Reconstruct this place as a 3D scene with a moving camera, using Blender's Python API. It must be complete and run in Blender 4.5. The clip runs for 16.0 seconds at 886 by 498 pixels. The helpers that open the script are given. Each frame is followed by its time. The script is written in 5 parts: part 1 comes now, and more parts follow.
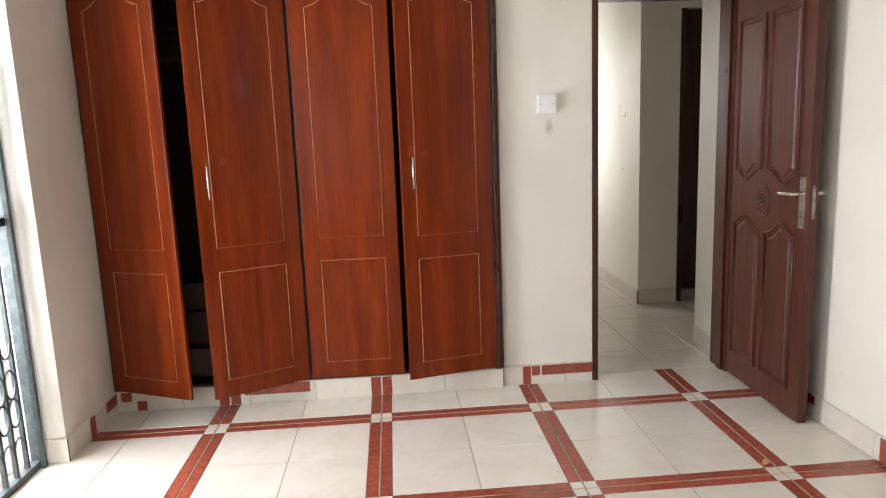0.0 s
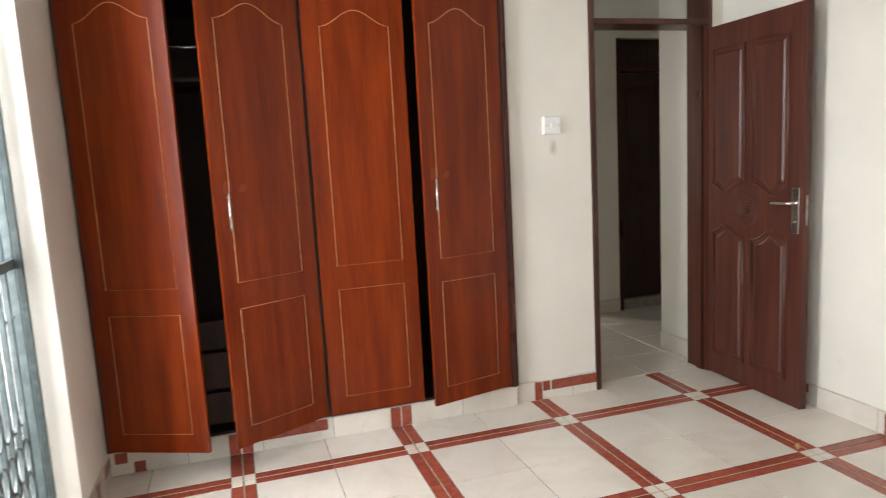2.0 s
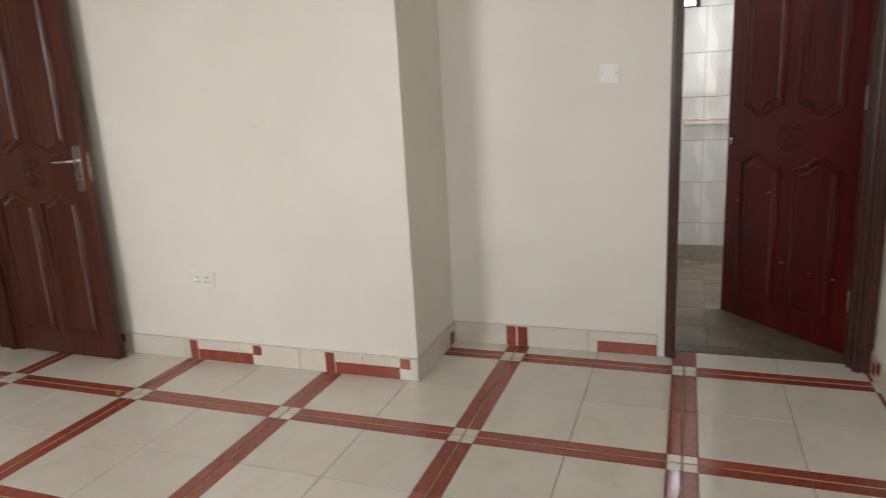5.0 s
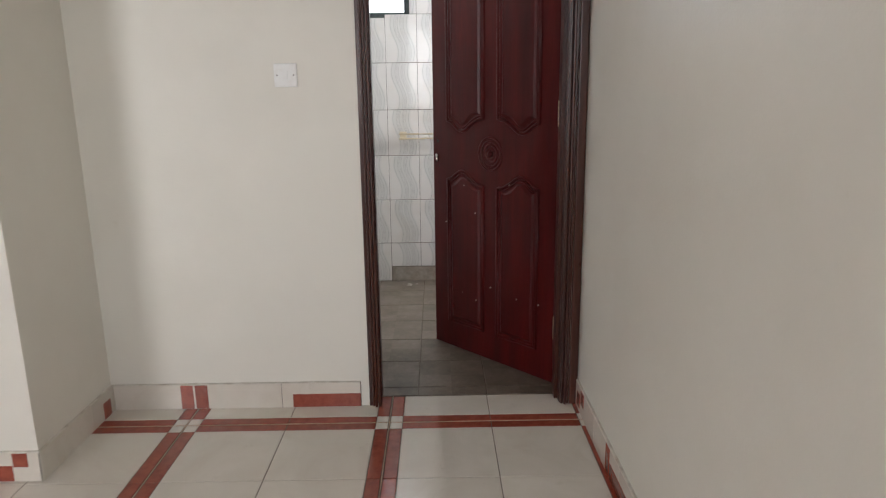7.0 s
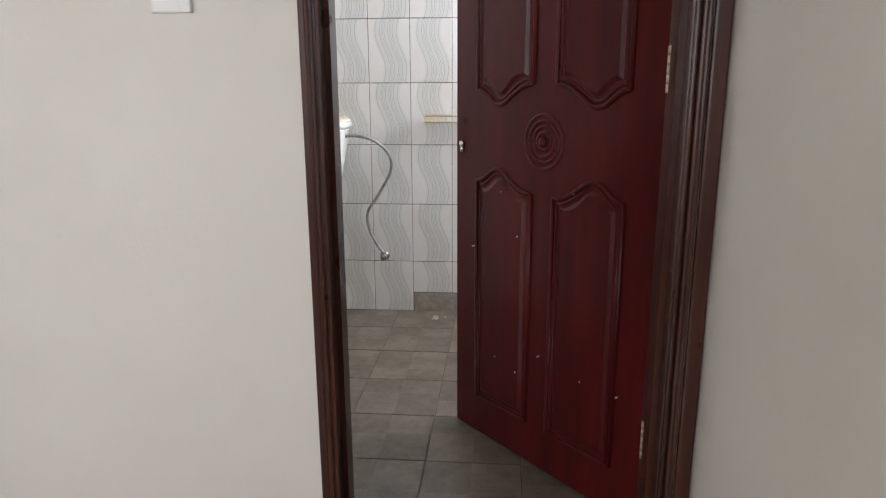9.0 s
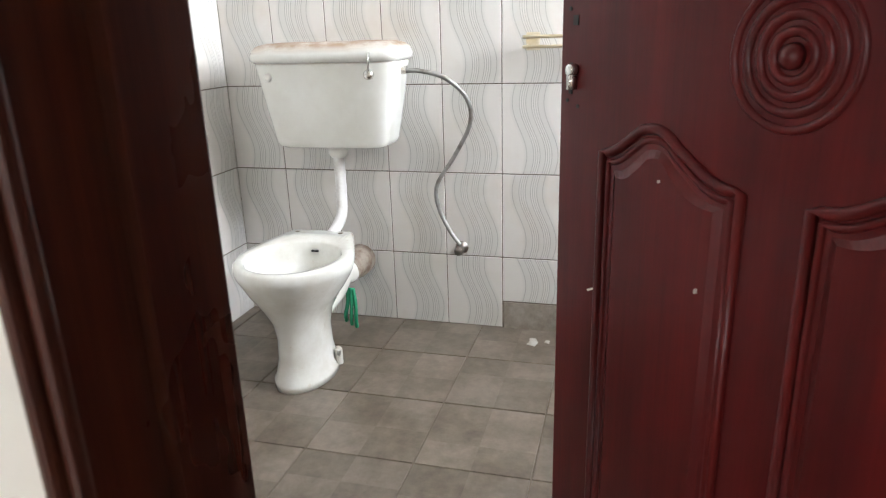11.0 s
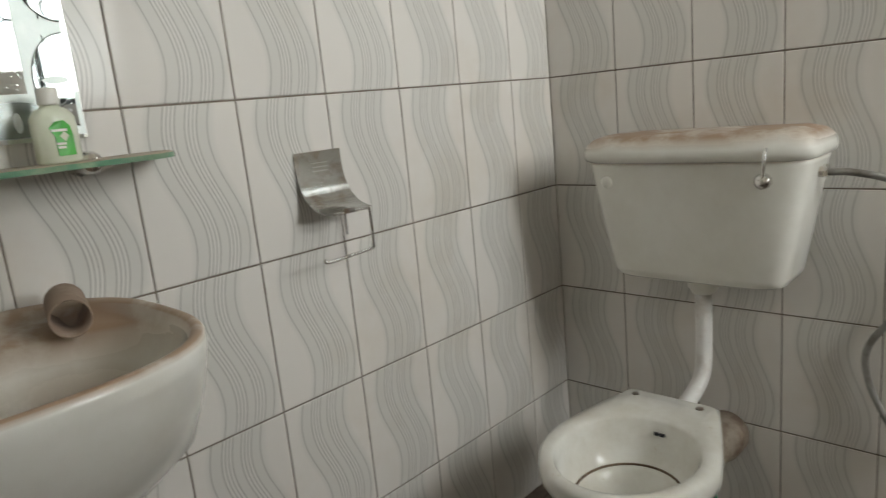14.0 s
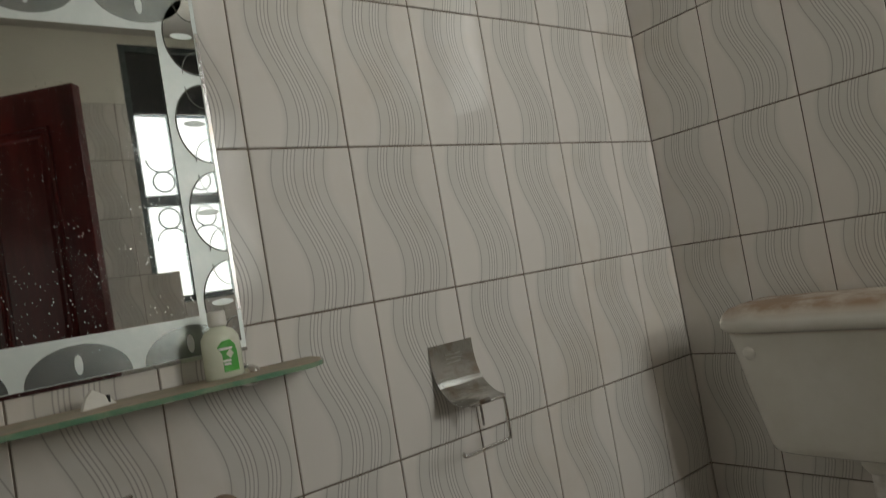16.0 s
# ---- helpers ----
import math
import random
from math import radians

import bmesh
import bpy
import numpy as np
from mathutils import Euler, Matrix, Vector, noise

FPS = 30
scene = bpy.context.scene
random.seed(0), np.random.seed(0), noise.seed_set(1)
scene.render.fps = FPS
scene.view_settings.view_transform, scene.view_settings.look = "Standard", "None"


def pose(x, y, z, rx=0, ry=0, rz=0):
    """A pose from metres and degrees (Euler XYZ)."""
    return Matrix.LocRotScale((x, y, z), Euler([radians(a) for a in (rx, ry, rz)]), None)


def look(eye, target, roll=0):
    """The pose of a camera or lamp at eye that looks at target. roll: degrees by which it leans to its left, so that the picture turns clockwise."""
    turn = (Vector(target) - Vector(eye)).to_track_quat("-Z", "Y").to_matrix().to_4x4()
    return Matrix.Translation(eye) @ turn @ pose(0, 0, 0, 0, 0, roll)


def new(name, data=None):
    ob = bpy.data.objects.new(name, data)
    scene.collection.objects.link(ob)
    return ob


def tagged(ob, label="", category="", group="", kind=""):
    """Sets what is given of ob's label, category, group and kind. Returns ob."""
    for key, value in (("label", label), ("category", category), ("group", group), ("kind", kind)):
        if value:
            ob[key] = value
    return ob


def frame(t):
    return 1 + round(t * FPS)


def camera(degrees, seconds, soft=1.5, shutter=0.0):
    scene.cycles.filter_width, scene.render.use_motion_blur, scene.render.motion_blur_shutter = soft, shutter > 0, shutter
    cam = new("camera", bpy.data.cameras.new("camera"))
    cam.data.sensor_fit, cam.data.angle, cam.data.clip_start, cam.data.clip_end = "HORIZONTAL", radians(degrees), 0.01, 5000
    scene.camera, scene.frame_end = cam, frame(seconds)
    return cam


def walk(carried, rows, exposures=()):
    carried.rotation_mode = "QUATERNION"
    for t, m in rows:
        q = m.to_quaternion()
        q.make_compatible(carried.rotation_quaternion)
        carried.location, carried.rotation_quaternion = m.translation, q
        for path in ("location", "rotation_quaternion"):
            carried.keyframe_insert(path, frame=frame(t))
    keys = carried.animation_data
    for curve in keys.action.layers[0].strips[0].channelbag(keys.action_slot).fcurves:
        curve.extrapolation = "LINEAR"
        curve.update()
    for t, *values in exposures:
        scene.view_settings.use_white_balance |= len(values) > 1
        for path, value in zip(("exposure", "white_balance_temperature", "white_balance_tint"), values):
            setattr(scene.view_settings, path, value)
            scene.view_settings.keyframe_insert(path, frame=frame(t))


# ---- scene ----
cam = camera(66.4, 16.0, 1.1, 0.3)
PATH = [
    (0, (0.186, 0.365, 1.396), (0.326, 2.331, 1.059), -2.2),
    (0.5, (-0.05, 0.441, 1.388), (0.127, 2.397, 1.01), -3.7),
    (1, (-0.323, 0.496, 1.396), (-0.099, 2.449, 1.03), -2.2),
    (1.5, (-0.559, 0.488, 1.408), (-0.146, 2.404, 1.011), -3.5),
    (2, (-0.689, 0.563, 1.411), (-0.097, 2.452, 1.13), -3.1),
    (2.5, (-0.693, 0.615, 1.4), (0.219, 2.361, 1.056), -0.3),
    (3, (-0.706, 0.586, 1.365), (0.376, 2.217, 0.955), -1.3),
    (3.5, (-0.684, 0.546, 1.324), (0.581, 2.018, 0.84), -2.7),
    (4, (-0.641, 0.486, 1.316), (0.86, 1.728, 0.865), -3.2),
    (4.5, (-0.608, 0.442, 1.323), (1.077, 1.427, 0.884), -2.7),
    (5, (-0.586, 0.367, 1.332), (1.24, 1.038, 0.867), -3.1),
    (5.2, (-0.581, 0.352, 1.312), (1.283, 0.897, 0.831), -2.6),
    (7.5, (0.346, 0.088, 1.269), (2.296, 0.055, 0.824), -0.8),
    (8, (0.681, 0.043, 1.227), (2.628, 0.106, 0.774), -1.9),
    (8.2, (0.785, 0.033, 1.22), (2.731, 0.125, 0.772), -1.3),
    (10.3, (2.019, 0.012, 1.053), (3.898, 0.4, 0.491), -1.5),
    (10.5, (2.145, 0.032, 1.049), (4.009, 0.482, 0.479), -1.7),
    (11, (2.344, 0.059, 1.04), (4.177, 0.571, 0.427), -1.8),
    (11.5, (2.579, 0.075, 1.045), (4.344, 0.827, 0.478), -2.5),
    (11.8, (2.68, 0.076, 1.061), (4.362, 0.989, 0.479), -2.1),
    (12, (2.707, 0.088, 1.072), (4.376, 1.031, 0.504), -2.7),
    (12.5, (2.757, 0.124, 1.104), (4.372, 1.199, 0.617), -4.3),
    (13, (2.86, 0.223, 1.111), (4.462, 1.311, 0.613), -4.3),
    (13.5, (2.944, 0.332, 1.139), (4.494, 1.514, 0.69), -3.4),
    (14, (2.967, 0.38, 1.13), (4.367, 1.746, 0.71), -5.6),
    (14.5, (2.959, 0.397, 1.133), (4.213, 1.918, 0.794), -7.6),
    (15, (2.949, 0.393, 1.15), (4.185, 1.946, 0.908), -8.7),
    (15.5, (2.941, 0.385, 1.165), (4.183, 1.95, 1.07), -8.7),
    (16, (2.939, 0.385, 1.193), (4.167, 1.961, 1.277), -9.8),
]
EXPOSURES = [(0, -0.2, 6500, 13), (0.5, -0.3, 6500, 13), (1.5, -0.3, 6500, 13), (2, -0.2, 6500, 12), (2.5, -0.25, 6500, 11), (3, -0.45, 6550, 10), (3.5, -0.6, 6550, 10), (4, -0.65, 6650, 11), (5, -0.8, 6750, 13), (8, -0.8, 6400, 15), (10.5, -0.15, 6350, 13), (11, -0.05, 6400, 13), (12, -0.7, 6700, 12), (13, -0.92, 6750, 11), (13.5, -0.9, 6750, 11), (14, -1.58, 7150, 10), (14.5, -1.8, 7250, 10), (15, -2.45, 7500, 11), (16, -2.55, 7600, 11)]
walk(cam, [(t, look(eye, target, roll)) for t, eye, target, roll in PATH], EXPOSURES)

# ---- light and world ----
world = bpy.data.worlds.new("world")
scene.world = world
world.use_nodes = True
wn = world.node_tree
sky = wn.nodes.new("ShaderNodeTexSky")
sky.sky_type, sky.sun_disc = "NISHITA", False
sky.sun_elevation, sky.sun_rotation = radians(50), radians(250)
wn.links.new(sky.outputs[0], wn.nodes["Background"].inputs[0])
wn.nodes["Background"].inputs[1].default_value = 0.15


def sun_lamp():
    data = bpy.data.lights.new("sun", "SUN")
    data.energy, data.angle, data.color = 1.0, radians(12), (1, 0.97, 0.92)
    ob = new("sun", data)
    ob.matrix_world = look((0, 0, 10), (6.0, 2.2, 2.35))


def opening_light(name, eye, target, width, height, watts, color=(1, 1, 1)):
    data = bpy.data.lights.new(name, "AREA")
    data.shape, data.size, data.size_y, data.energy, data.color = "RECTANGLE", width, height, watts, color
    ob = new(name, data)
    ob.matrix_world = look(eye, target)
    return ob


sun_lamp()
opening_light("grille_daylight", (-1.95, 2.8, 1.5), (0, 3.0, 0.85), 2.2, 2.4, 330, (0.95, 0.98, 1))
# added fill lamp behind an unseen opening in the west wall
opening_light("bedroom_fill_light", (-1.62, 0.6, 1.6), (0, 0.9, 0.9), 1.6, 1.2, 50, (0.95, 0.98, 1))
opening_light("bath_south_daylight", (4.22, -1.4, 1.85), (4.35, 0, 1.95), 0.72, 1.1, 215, (0.87, 0.945, 1))
opening_light("bath_east_daylight", (4.9, 0.58, 2.05), (4, 0.58, 1.9), 0.55, 0.6, 18, (0.85, 0.93, 1))
# added fill lamp for the hall; its source is out of view
opening_light("hall_fill_light", (1.08, 6.9, 1.6), (2, 6.6, 1.2), 1.2, 1.2, 22, (1, 0.98, 0.92))


# ---- materials ----
def mat(name, base, rough=0.5, metal=0.0, build=None, coat=0.0, spec=0.5):
    m = bpy.data.materials.new(name)
    m.use_nodes = True
    nt = m.node_tree
    b = nt.nodes["Principled BSDF"]
    b.inputs["Base Color"].default_value = (*base, 1)
    b.inputs["Roughness"].default_value = rough
    b.inputs["Metallic"].default_value = metal
    b.inputs["Coat Weight"].default_value = coat
    b.inputs["Coat Roughness"].default_value = 0.08
    b.inputs["Specular IOR Level"].default_value = spec
    if build:
        build(nt, b)
    return m


def node(nt, kind, **inputs):
    n = nt.nodes.new(kind)
    for k, v in inputs.items():
        s = n.inputs[k.replace("_", " ")]
        if isinstance(v, bpy.types.NodeSocket):
            nt.links.new(v, s)
        else:
            s.default_value = v
    return n


def coords(nt, scale=(1, 1, 1), world_space=False):
    if world_space:
        src = nt.nodes.new("ShaderNodeNewGeometry").outputs["Position"]
    else:
        src = nt.nodes.new("ShaderNodeTexCoord").outputs["Object"]
    mp = nt.nodes.new("ShaderNodeMapping")
    mp.inputs["Scale"].default_value = scale
    nt.links.new(src, mp.inputs["Vector"])
    return mp.outputs[0]


def ramp(nt, fac, stops):
    r = nt.nodes.new("ShaderNodeValToRGB")
    nt.links.new(fac, r.inputs[0])
    els = r.color_ramp.elements
    while len(els) < len(stops):
        els.new(0.5)
    for e, (p, c) in zip(els, stops):
        e.position = p
        e.color = (*c, 1) if len(c) == 3 else c
    return r.outputs[0]


def mix(nt, a, b, fac, mode="MIX"):
    n = nt.nodes.new("ShaderNodeMix")
    n.data_type, n.blend_type = "RGBA", mode
    for sock, v in ((n.inputs[0], fac), (n.inputs[6], a), (n.inputs[7], b)):
        if isinstance(v, bpy.types.NodeSocket):
            nt.links.new(v, sock)
        else:
            sock.default_value = v if isinstance(v, float) else (*v, 1)
    return n.outputs[2]


def noise_fac(nt, vec, scale, detail=4.0, rough=0.55):
    return node(nt, "ShaderNodeTexNoise", Vector=vec, Scale=scale, Detail=detail, Roughness=rough).outputs["Fac"]


def bump(nt, b, height, strength=0.1, dist=0.01):
    n = node(nt, "ShaderNodeBump", Height=height, Strength=strength, Distance=dist)
    nt.links.new(n.outputs[0], b.inputs["Normal"])


def math_node(nt, op, a, b=0.0):
    n = nt.nodes.new("ShaderNodeMath")
    n.operation = op
    for s, v in zip(n.inputs, (a, b)):
        if isinstance(v, bpy.types.NodeSocket):
            nt.links.new(v, s)
        else:
            s.default_value = v
    return n.outputs[0]


def random_tint(nt, col, low, high):
    r = nt.nodes.new("ShaderNodeObjectInfo").outputs["Random"]
    t = ramp(nt, r, [(0, (low,) * 3), (1, (high,) * 3)])
    return mix(nt, col, t, 1.0, "MULTIPLY")


def paint_build(light, dark):
    def go(nt, b):
        v = coords(nt, world_space=True)
        big = noise_fac(nt, v, 1.3, 5)
        col = ramp(nt, big, [(0.3, dark), (0.6, light)])
        spot = ramp(nt, noise_fac(nt, v, 9, 6, 0.7), [(0.66, (1, 1, 1)), (0.8, (0.82, 0.78, 0.7))])
        nt.links.new(mix(nt, col, spot, 0.6, "MULTIPLY"), b.inputs["Base Color"])
        bump(nt, b, noise_fac(nt, v, 120, 3), 0.12, 0.004)
    return go


def wood_build(light, mid, dark, gloss=(0.16, 0.3), sx=26):
    def go(nt, b):
        v = coords(nt, (sx, sx, 1.3))
        r = nt.nodes.new("ShaderNodeObjectInfo").outputs["Random"]
        off = nt.nodes.new("ShaderNodeVectorMath")
        off.operation = "ADD"
        nt.links.new(v, off.inputs[0])
        comb = nt.nodes.new("ShaderNodeCombineXYZ")
        nt.links.new(math_node(nt, "MULTIPLY", r, 40.0), comb.inputs[0])
        nt.links.new(math_node(nt, "MULTIPLY", r, 17.0), comb.inputs[2])
        nt.links.new(comb.outputs[0], off.inputs[1])
        g = noise_fac(nt, off.outputs[0], 1.0, 6, 0.62)
        fine = noise_fac(nt, coords(nt, (260, 260, 5)), 1.0, 3)
        col = ramp(nt, g, [(0.28, dark), (0.5, mid), (0.72, light)])
        col = mix(nt, col, ramp(nt, fine, [(0.35, (0.72, 0.68, 0.66)), (0.6, (1, 1, 1))]), 0.5, "MULTIPLY")
        nt.links.new(col, b.inputs["Base Color"])
        smear = noise_fac(nt, coords(nt, (3, 3, 2)), 1.0, 4)
        nt.links.new(ramp(nt, smear, [(0.3, (gloss[0],) * 3), (0.7, (gloss[1],) * 3)]), b.inputs["Roughness"])
        bump(nt, b, fine, 0.05, 0.002)
    return go


def cream_tile_build(nt, b):
    v = coords(nt, world_space=True)
    vein = node(nt, "ShaderNodeTexNoise", Vector=v, Scale=3.2, Detail=7.0, Roughness=0.6, Distortion=1.6).outputs["Fac"]
    col = ramp(nt, vein, [(0.3, (0.66, 0.60, 0.52)), (0.48, (0.70, 0.65, 0.57)), (0.7, (0.74, 0.69, 0.615))])
    dirt = ramp(nt, noise_fac(nt, v, 11, 8, 0.75), [(0.6, (1, 1, 1)), (0.78, (0.58, 0.55, 0.5))])
    col = mix(nt, col, dirt, 0.55, "MULTIPLY")
    nt.links.new(random_tint(nt, col, 0.93, 1.0), b.inputs["Base Color"])
    nt.links.new(ramp(nt, noise_fac(nt, v, 5, 5), [(0.3, (0.05,) * 3), (0.7, (0.17,) * 3)]), b.inputs["Roughness"])
    bump(nt, b, noise_fac(nt, v, 14, 2), 0.02, 0.01)


def red_tile_build(nt, b):
    v = coords(nt, world_space=True)
    g = noise_fac(nt, v, 30, 6, 0.7)
    col = ramp(nt, g, [(0.3, (0.25, 0.052, 0.032)), (0.7, (0.40, 0.10, 0.062))])
    nt.links.new(random_tint(nt, col, 0.8, 1.0), b.inputs["Base Color"])
    nt.links.new(ramp(nt, noise_fac(nt, v, 7, 5), [(0.3, (0.07,) * 3), (0.7, (0.2,) * 3)]), b.inputs["Roughness"])


def wave_tile_build(axis):
    def go(nt, b):
        tc = nt.nodes.new("ShaderNodeTexCoord").outputs["Object"]
        sep = nt.nodes.new("ShaderNodeSeparateXYZ")
        nt.links.new(tc, sep.inputs[0])
        u, z = sep.outputs[axis], sep.outputs[2]
        v = math_node(nt, "MINIMUM", math_node(nt, "DIVIDE", z, 0.3), 1.0)
        fall = node(nt, "ShaderNodeMapRange", Value=v, From_Min=0.0, From_Max=1.0, To_Min=0.13, To_Max=0.0)
        fall.interpolation_type = "SMOOTHSTEP"
        wave = math_node(nt, "MULTIPLY", math_node(nt, "SINE", math_node(nt, "MULTIPLY", z, 2 * math.pi / 0.3)), 0.075)
        if axis == 1:
            u = math_node(nt, "SUBTRACT", 0.2, u)
        q = math_node(nt, "SUBTRACT", math_node(nt, "DIVIDE", u, 0.2), math_node(nt, "ADD", fall.outputs[0], wave))
        q = math_node(nt, "DIVIDE", math_node(nt, "ADD", q, 0.25), 1.36)
        base, line, grey, pale = (0.775, 0.74, 0.705), (0.37, 0.35, 0.33), (0.69, 0.672, 0.64), (0.735, 0.715, 0.685)
        stops = [(0.30, base)]
        w = 0.006
        stops += [(0.345 - w, grey), (0.345, line), (0.345 + w, grey)]
        for first in (0.43, 0.575):
            stops.append((first - w, grey))
            for k in range(4):
                stops.append((first + 0.026 * k, line))
                stops.append((first + 0.026 * k + w, pale if k < 3 else grey))
                if k < 3:
                    stops.append((first + 0.026 * (k + 1) - w, pale))
        stops += [(0.725 - w, grey), (0.725, line), (0.725 + w, grey), (0.785, base)]
        pattern = ramp(nt, q, stops)
        v = coords(nt, world_space=True)
        stain = ramp(nt, noise_fac(nt, v, 3.0, 6, 0.65), [(0.5, (1, 1, 1)), (0.8, (0.86, 0.80, 0.72))])
        col = mix(nt, pattern, stain, 0.7, "MULTIPLY")
        nt.links.new(random_tint(nt, col, 0.95, 1.0), b.inputs["Base Color"])
        bump(nt, b, pattern, 0.08, 0.002)
    return go


def bath_floor_build(nt, b):
    tc = nt.nodes.new("ShaderNodeTexCoord").outputs["Object"]
    r = nt.nodes.new("ShaderNodeObjectInfo").outputs["Random"]
    sep = nt.nodes.new("ShaderNodeSeparateXYZ")
    nt.links.new(tc, sep.inputs[0])
    fx = math_node(nt, "GREATER_THAN", math_node(nt, "ADD", sep.outputs[0], math_node(nt, "MULTIPLY", r, 0.1)), 0.2)
    fy = math_node(nt, "GREATER_THAN", sep.outputs[1], 0.15)
    chk = math_node(nt, "ABSOLUTE", math_node(nt, "SUBTRACT", fx, fy))
    v = coords(nt, world_space=True)
    a = ramp(nt, noise_fac(nt, v, 22, 7, 0.7), [(0.3, (0.135, 0.106, 0.080)), (0.7, (0.215, 0.172, 0.132))])
    c = ramp(nt, noise_fac(nt, v, 26, 7, 0.7), [(0.3, (0.18, 0.145, 0.112)), (0.7, (0.25, 0.205, 0.163))])
    col = mix(nt, a, c, chk)
    dirt = ramp(nt, noise_fac(nt, v, 4.5, 8, 0.7), [(0.42, (1, 1, 1)), (0.66, (0.42, 0.36, 0.30))])
    col = mix(nt, col, dirt, 0.75, "MULTIPLY")
    nt.links.new(random_tint(nt, col, 0.85, 1.0), b.inputs["Base Color"])
    bump(nt, b, noise_fac(nt, v, 60, 5), 0.15, 0.003)


def ceramic_build(nt, b):
    v = coords(nt, world_space=True)
    col = ramp(nt, noise_fac(nt, v, 6, 6, 0.6), [(0.3, (0.70, 0.68, 0.62)), (0.65, (0.80, 0.79, 0.745))])
    geo = nt.nodes.new("ShaderNodeNewGeometry")
    sep = nt.nodes.new("ShaderNodeSeparateXYZ")
    nt.links.new(geo.outputs["Normal"], sep.inputs[0])
    up = ramp(nt, sep.outputs[2], [(0.3, (0, 0, 0)), (0.85, (1, 1, 1))])
    dust = math_node(nt, "MULTIPLY", up, ramp(nt, noise_fac(nt, v, 9, 6, 0.6), [(0.25, (0.12,) * 3), (0.55, (0.95,) * 3)]))
    nt.links.new(mix(nt, col, (0.33, 0.21, 0.13), dust), b.inputs["Base Color"])
    nt.links.new(math_node(nt, "ADD", math_node(nt, "MULTIPLY", dust, 0.5), 0.1), b.inputs["Roughness"])


def grout_build(nt, b):
    v = coords(nt, world_space=True)
    nt.links.new(ramp(nt, noise_fac(nt, v, 12, 5), [(0.3, (0.10, 0.075, 0.055)), (0.7, (0.20, 0.16, 0.125))]), b.inputs["Base Color"])


def mirror_build(nt, b):
    v = coords(nt, world_space=True)
    vor = node(nt, "ShaderNodeTexVoronoi", Vector=v, Scale=150.0).outputs["Distance"]
    sz = nt.nodes.new("ShaderNodeSeparateXYZ")
    nt.links.new(v, sz.inputs[0])
    low = node(nt, "ShaderNodeMapRange", Value=sz.outputs[2], From_Min=1.13, From_Max=1.65, To_Min=1.0, To_Max=0.1).outputs[0]
    dots = ramp(nt, vor, [(0.05, (0.7,) * 3), (0.2, (0, 0, 0))])
    mask = ramp(nt, noise_fac(nt, v, 18, 5), [(0.42, (0, 0, 0)), (0.52, (1, 1, 1))])
    smear = ramp(nt, noise_fac(nt, v, 7, 7, 0.7), [(0.5, (0, 0, 0)), (0.85, (0.5,) * 3)])
    f = math_node(nt, "MULTIPLY", math_node(nt, "MULTIPLY", dots, mask), low)
    f = math_node(nt, "ADD", f, math_node(nt, "MULTIPLY", smear, 0.15))
    f = math_node(nt, "MINIMUM", f, 1.0)
    nt.links.new(math_node(nt, "SUBTRACT", 1.0, f), b.inputs["Metallic"])
    nt.links.new(math_node(nt, "ADD", math_node(nt, "MULTIPLY", f, 0.6), 0.02), b.inputs["Roughness"])


def dusty_build(base, dust, lo=0.45, hi=0.7):
    def go(nt, b):
        v = coords(nt, world_space=True)
        nt.links.new(ramp(nt, noise_fac(nt, v, 25, 6, 0.65), [(lo, base), (hi, dust)]), b.inputs["Base Color"])
    return go


M_WALL = mat("wall_paint", (0.75, 0.73, 0.66), 0.42, build=paint_build((0.80, 0.775, 0.70), (0.73, 0.70, 0.625)))


def smudged_paint_build(nt, b):
    paint_build((0.80, 0.775, 0.70), (0.73, 0.70, 0.625))(nt, b)
    col = b.inputs["Base Color"].links[0].from_socket
    v = coords(nt, world_space=True)
    mp = nt.nodes.new("ShaderNodeMapping")
    mp.inputs["Location"].default_value = (-1.02 * 15, 0, -1.405 * 8)
    mp.inputs["Scale"].default_value = (15, 0, 8)
    nt.links.new(v, mp.inputs["Vector"])
    ln = nt.nodes.new("ShaderNodeVectorMath")
    ln.operation = "LENGTH"
    nt.links.new(mp.outputs[0], ln.inputs[0])
    d = math_node(nt, "ADD", ln.outputs["Value"], math_node(nt, "MULTIPLY", noise_fac(nt, v, 22, 6, 0.7), 1.2))
    f = ramp(nt, d, [(0.45, (0.75,) * 3), (1.0, (0, 0, 0))])
    nt.links.new(mix(nt, col, (0.42, 0.33, 0.25), f), b.inputs["Base Color"])


M_WALL_SMUDGED = mat("smudged_wall_paint", (0.75, 0.73, 0.66), 0.42, build=smudged_paint_build)
# ceiling colour is set darker than the walls to cut bounced light
M_CEIL = mat("dimmed_ceiling_paint", (0.8, 0.8, 0.77), 0.8, build=paint_build((0.56, 0.54, 0.50), (0.47, 0.45, 0.41)))
M_CLOSET = mat("wardrobe_veneer", (0.3, 0.07, 0.02), 0.2, build=wood_build((0.25, 0.036, 0.0045), (0.18, 0.0245, 0.0038), (0.12, 0.0155, 0.0033), (0.18, 0.28), 14), coat=0.05, spec=0.2)
# near-black holds the shade inside the wardrobe and on the hall door
M_SHADE_DARK = mat("shade_dark_wood", (0.03, 0.015, 0.01), 0.6, build=wood_build((0.05, 0.02, 0.012), (0.035, 0.014, 0.009), (0.02, 0.008, 0.006), (0.5, 0.7)))
M_DOOR = mat("carved_door_wood", (0.1, 0.02, 0.012), 0.25, build=wood_build((0.115, 0.033, 0.019), (0.075, 0.020, 0.012), (0.045, 0.013, 0.008), (0.3, 0.45)), coat=0.05, spec=0.35)
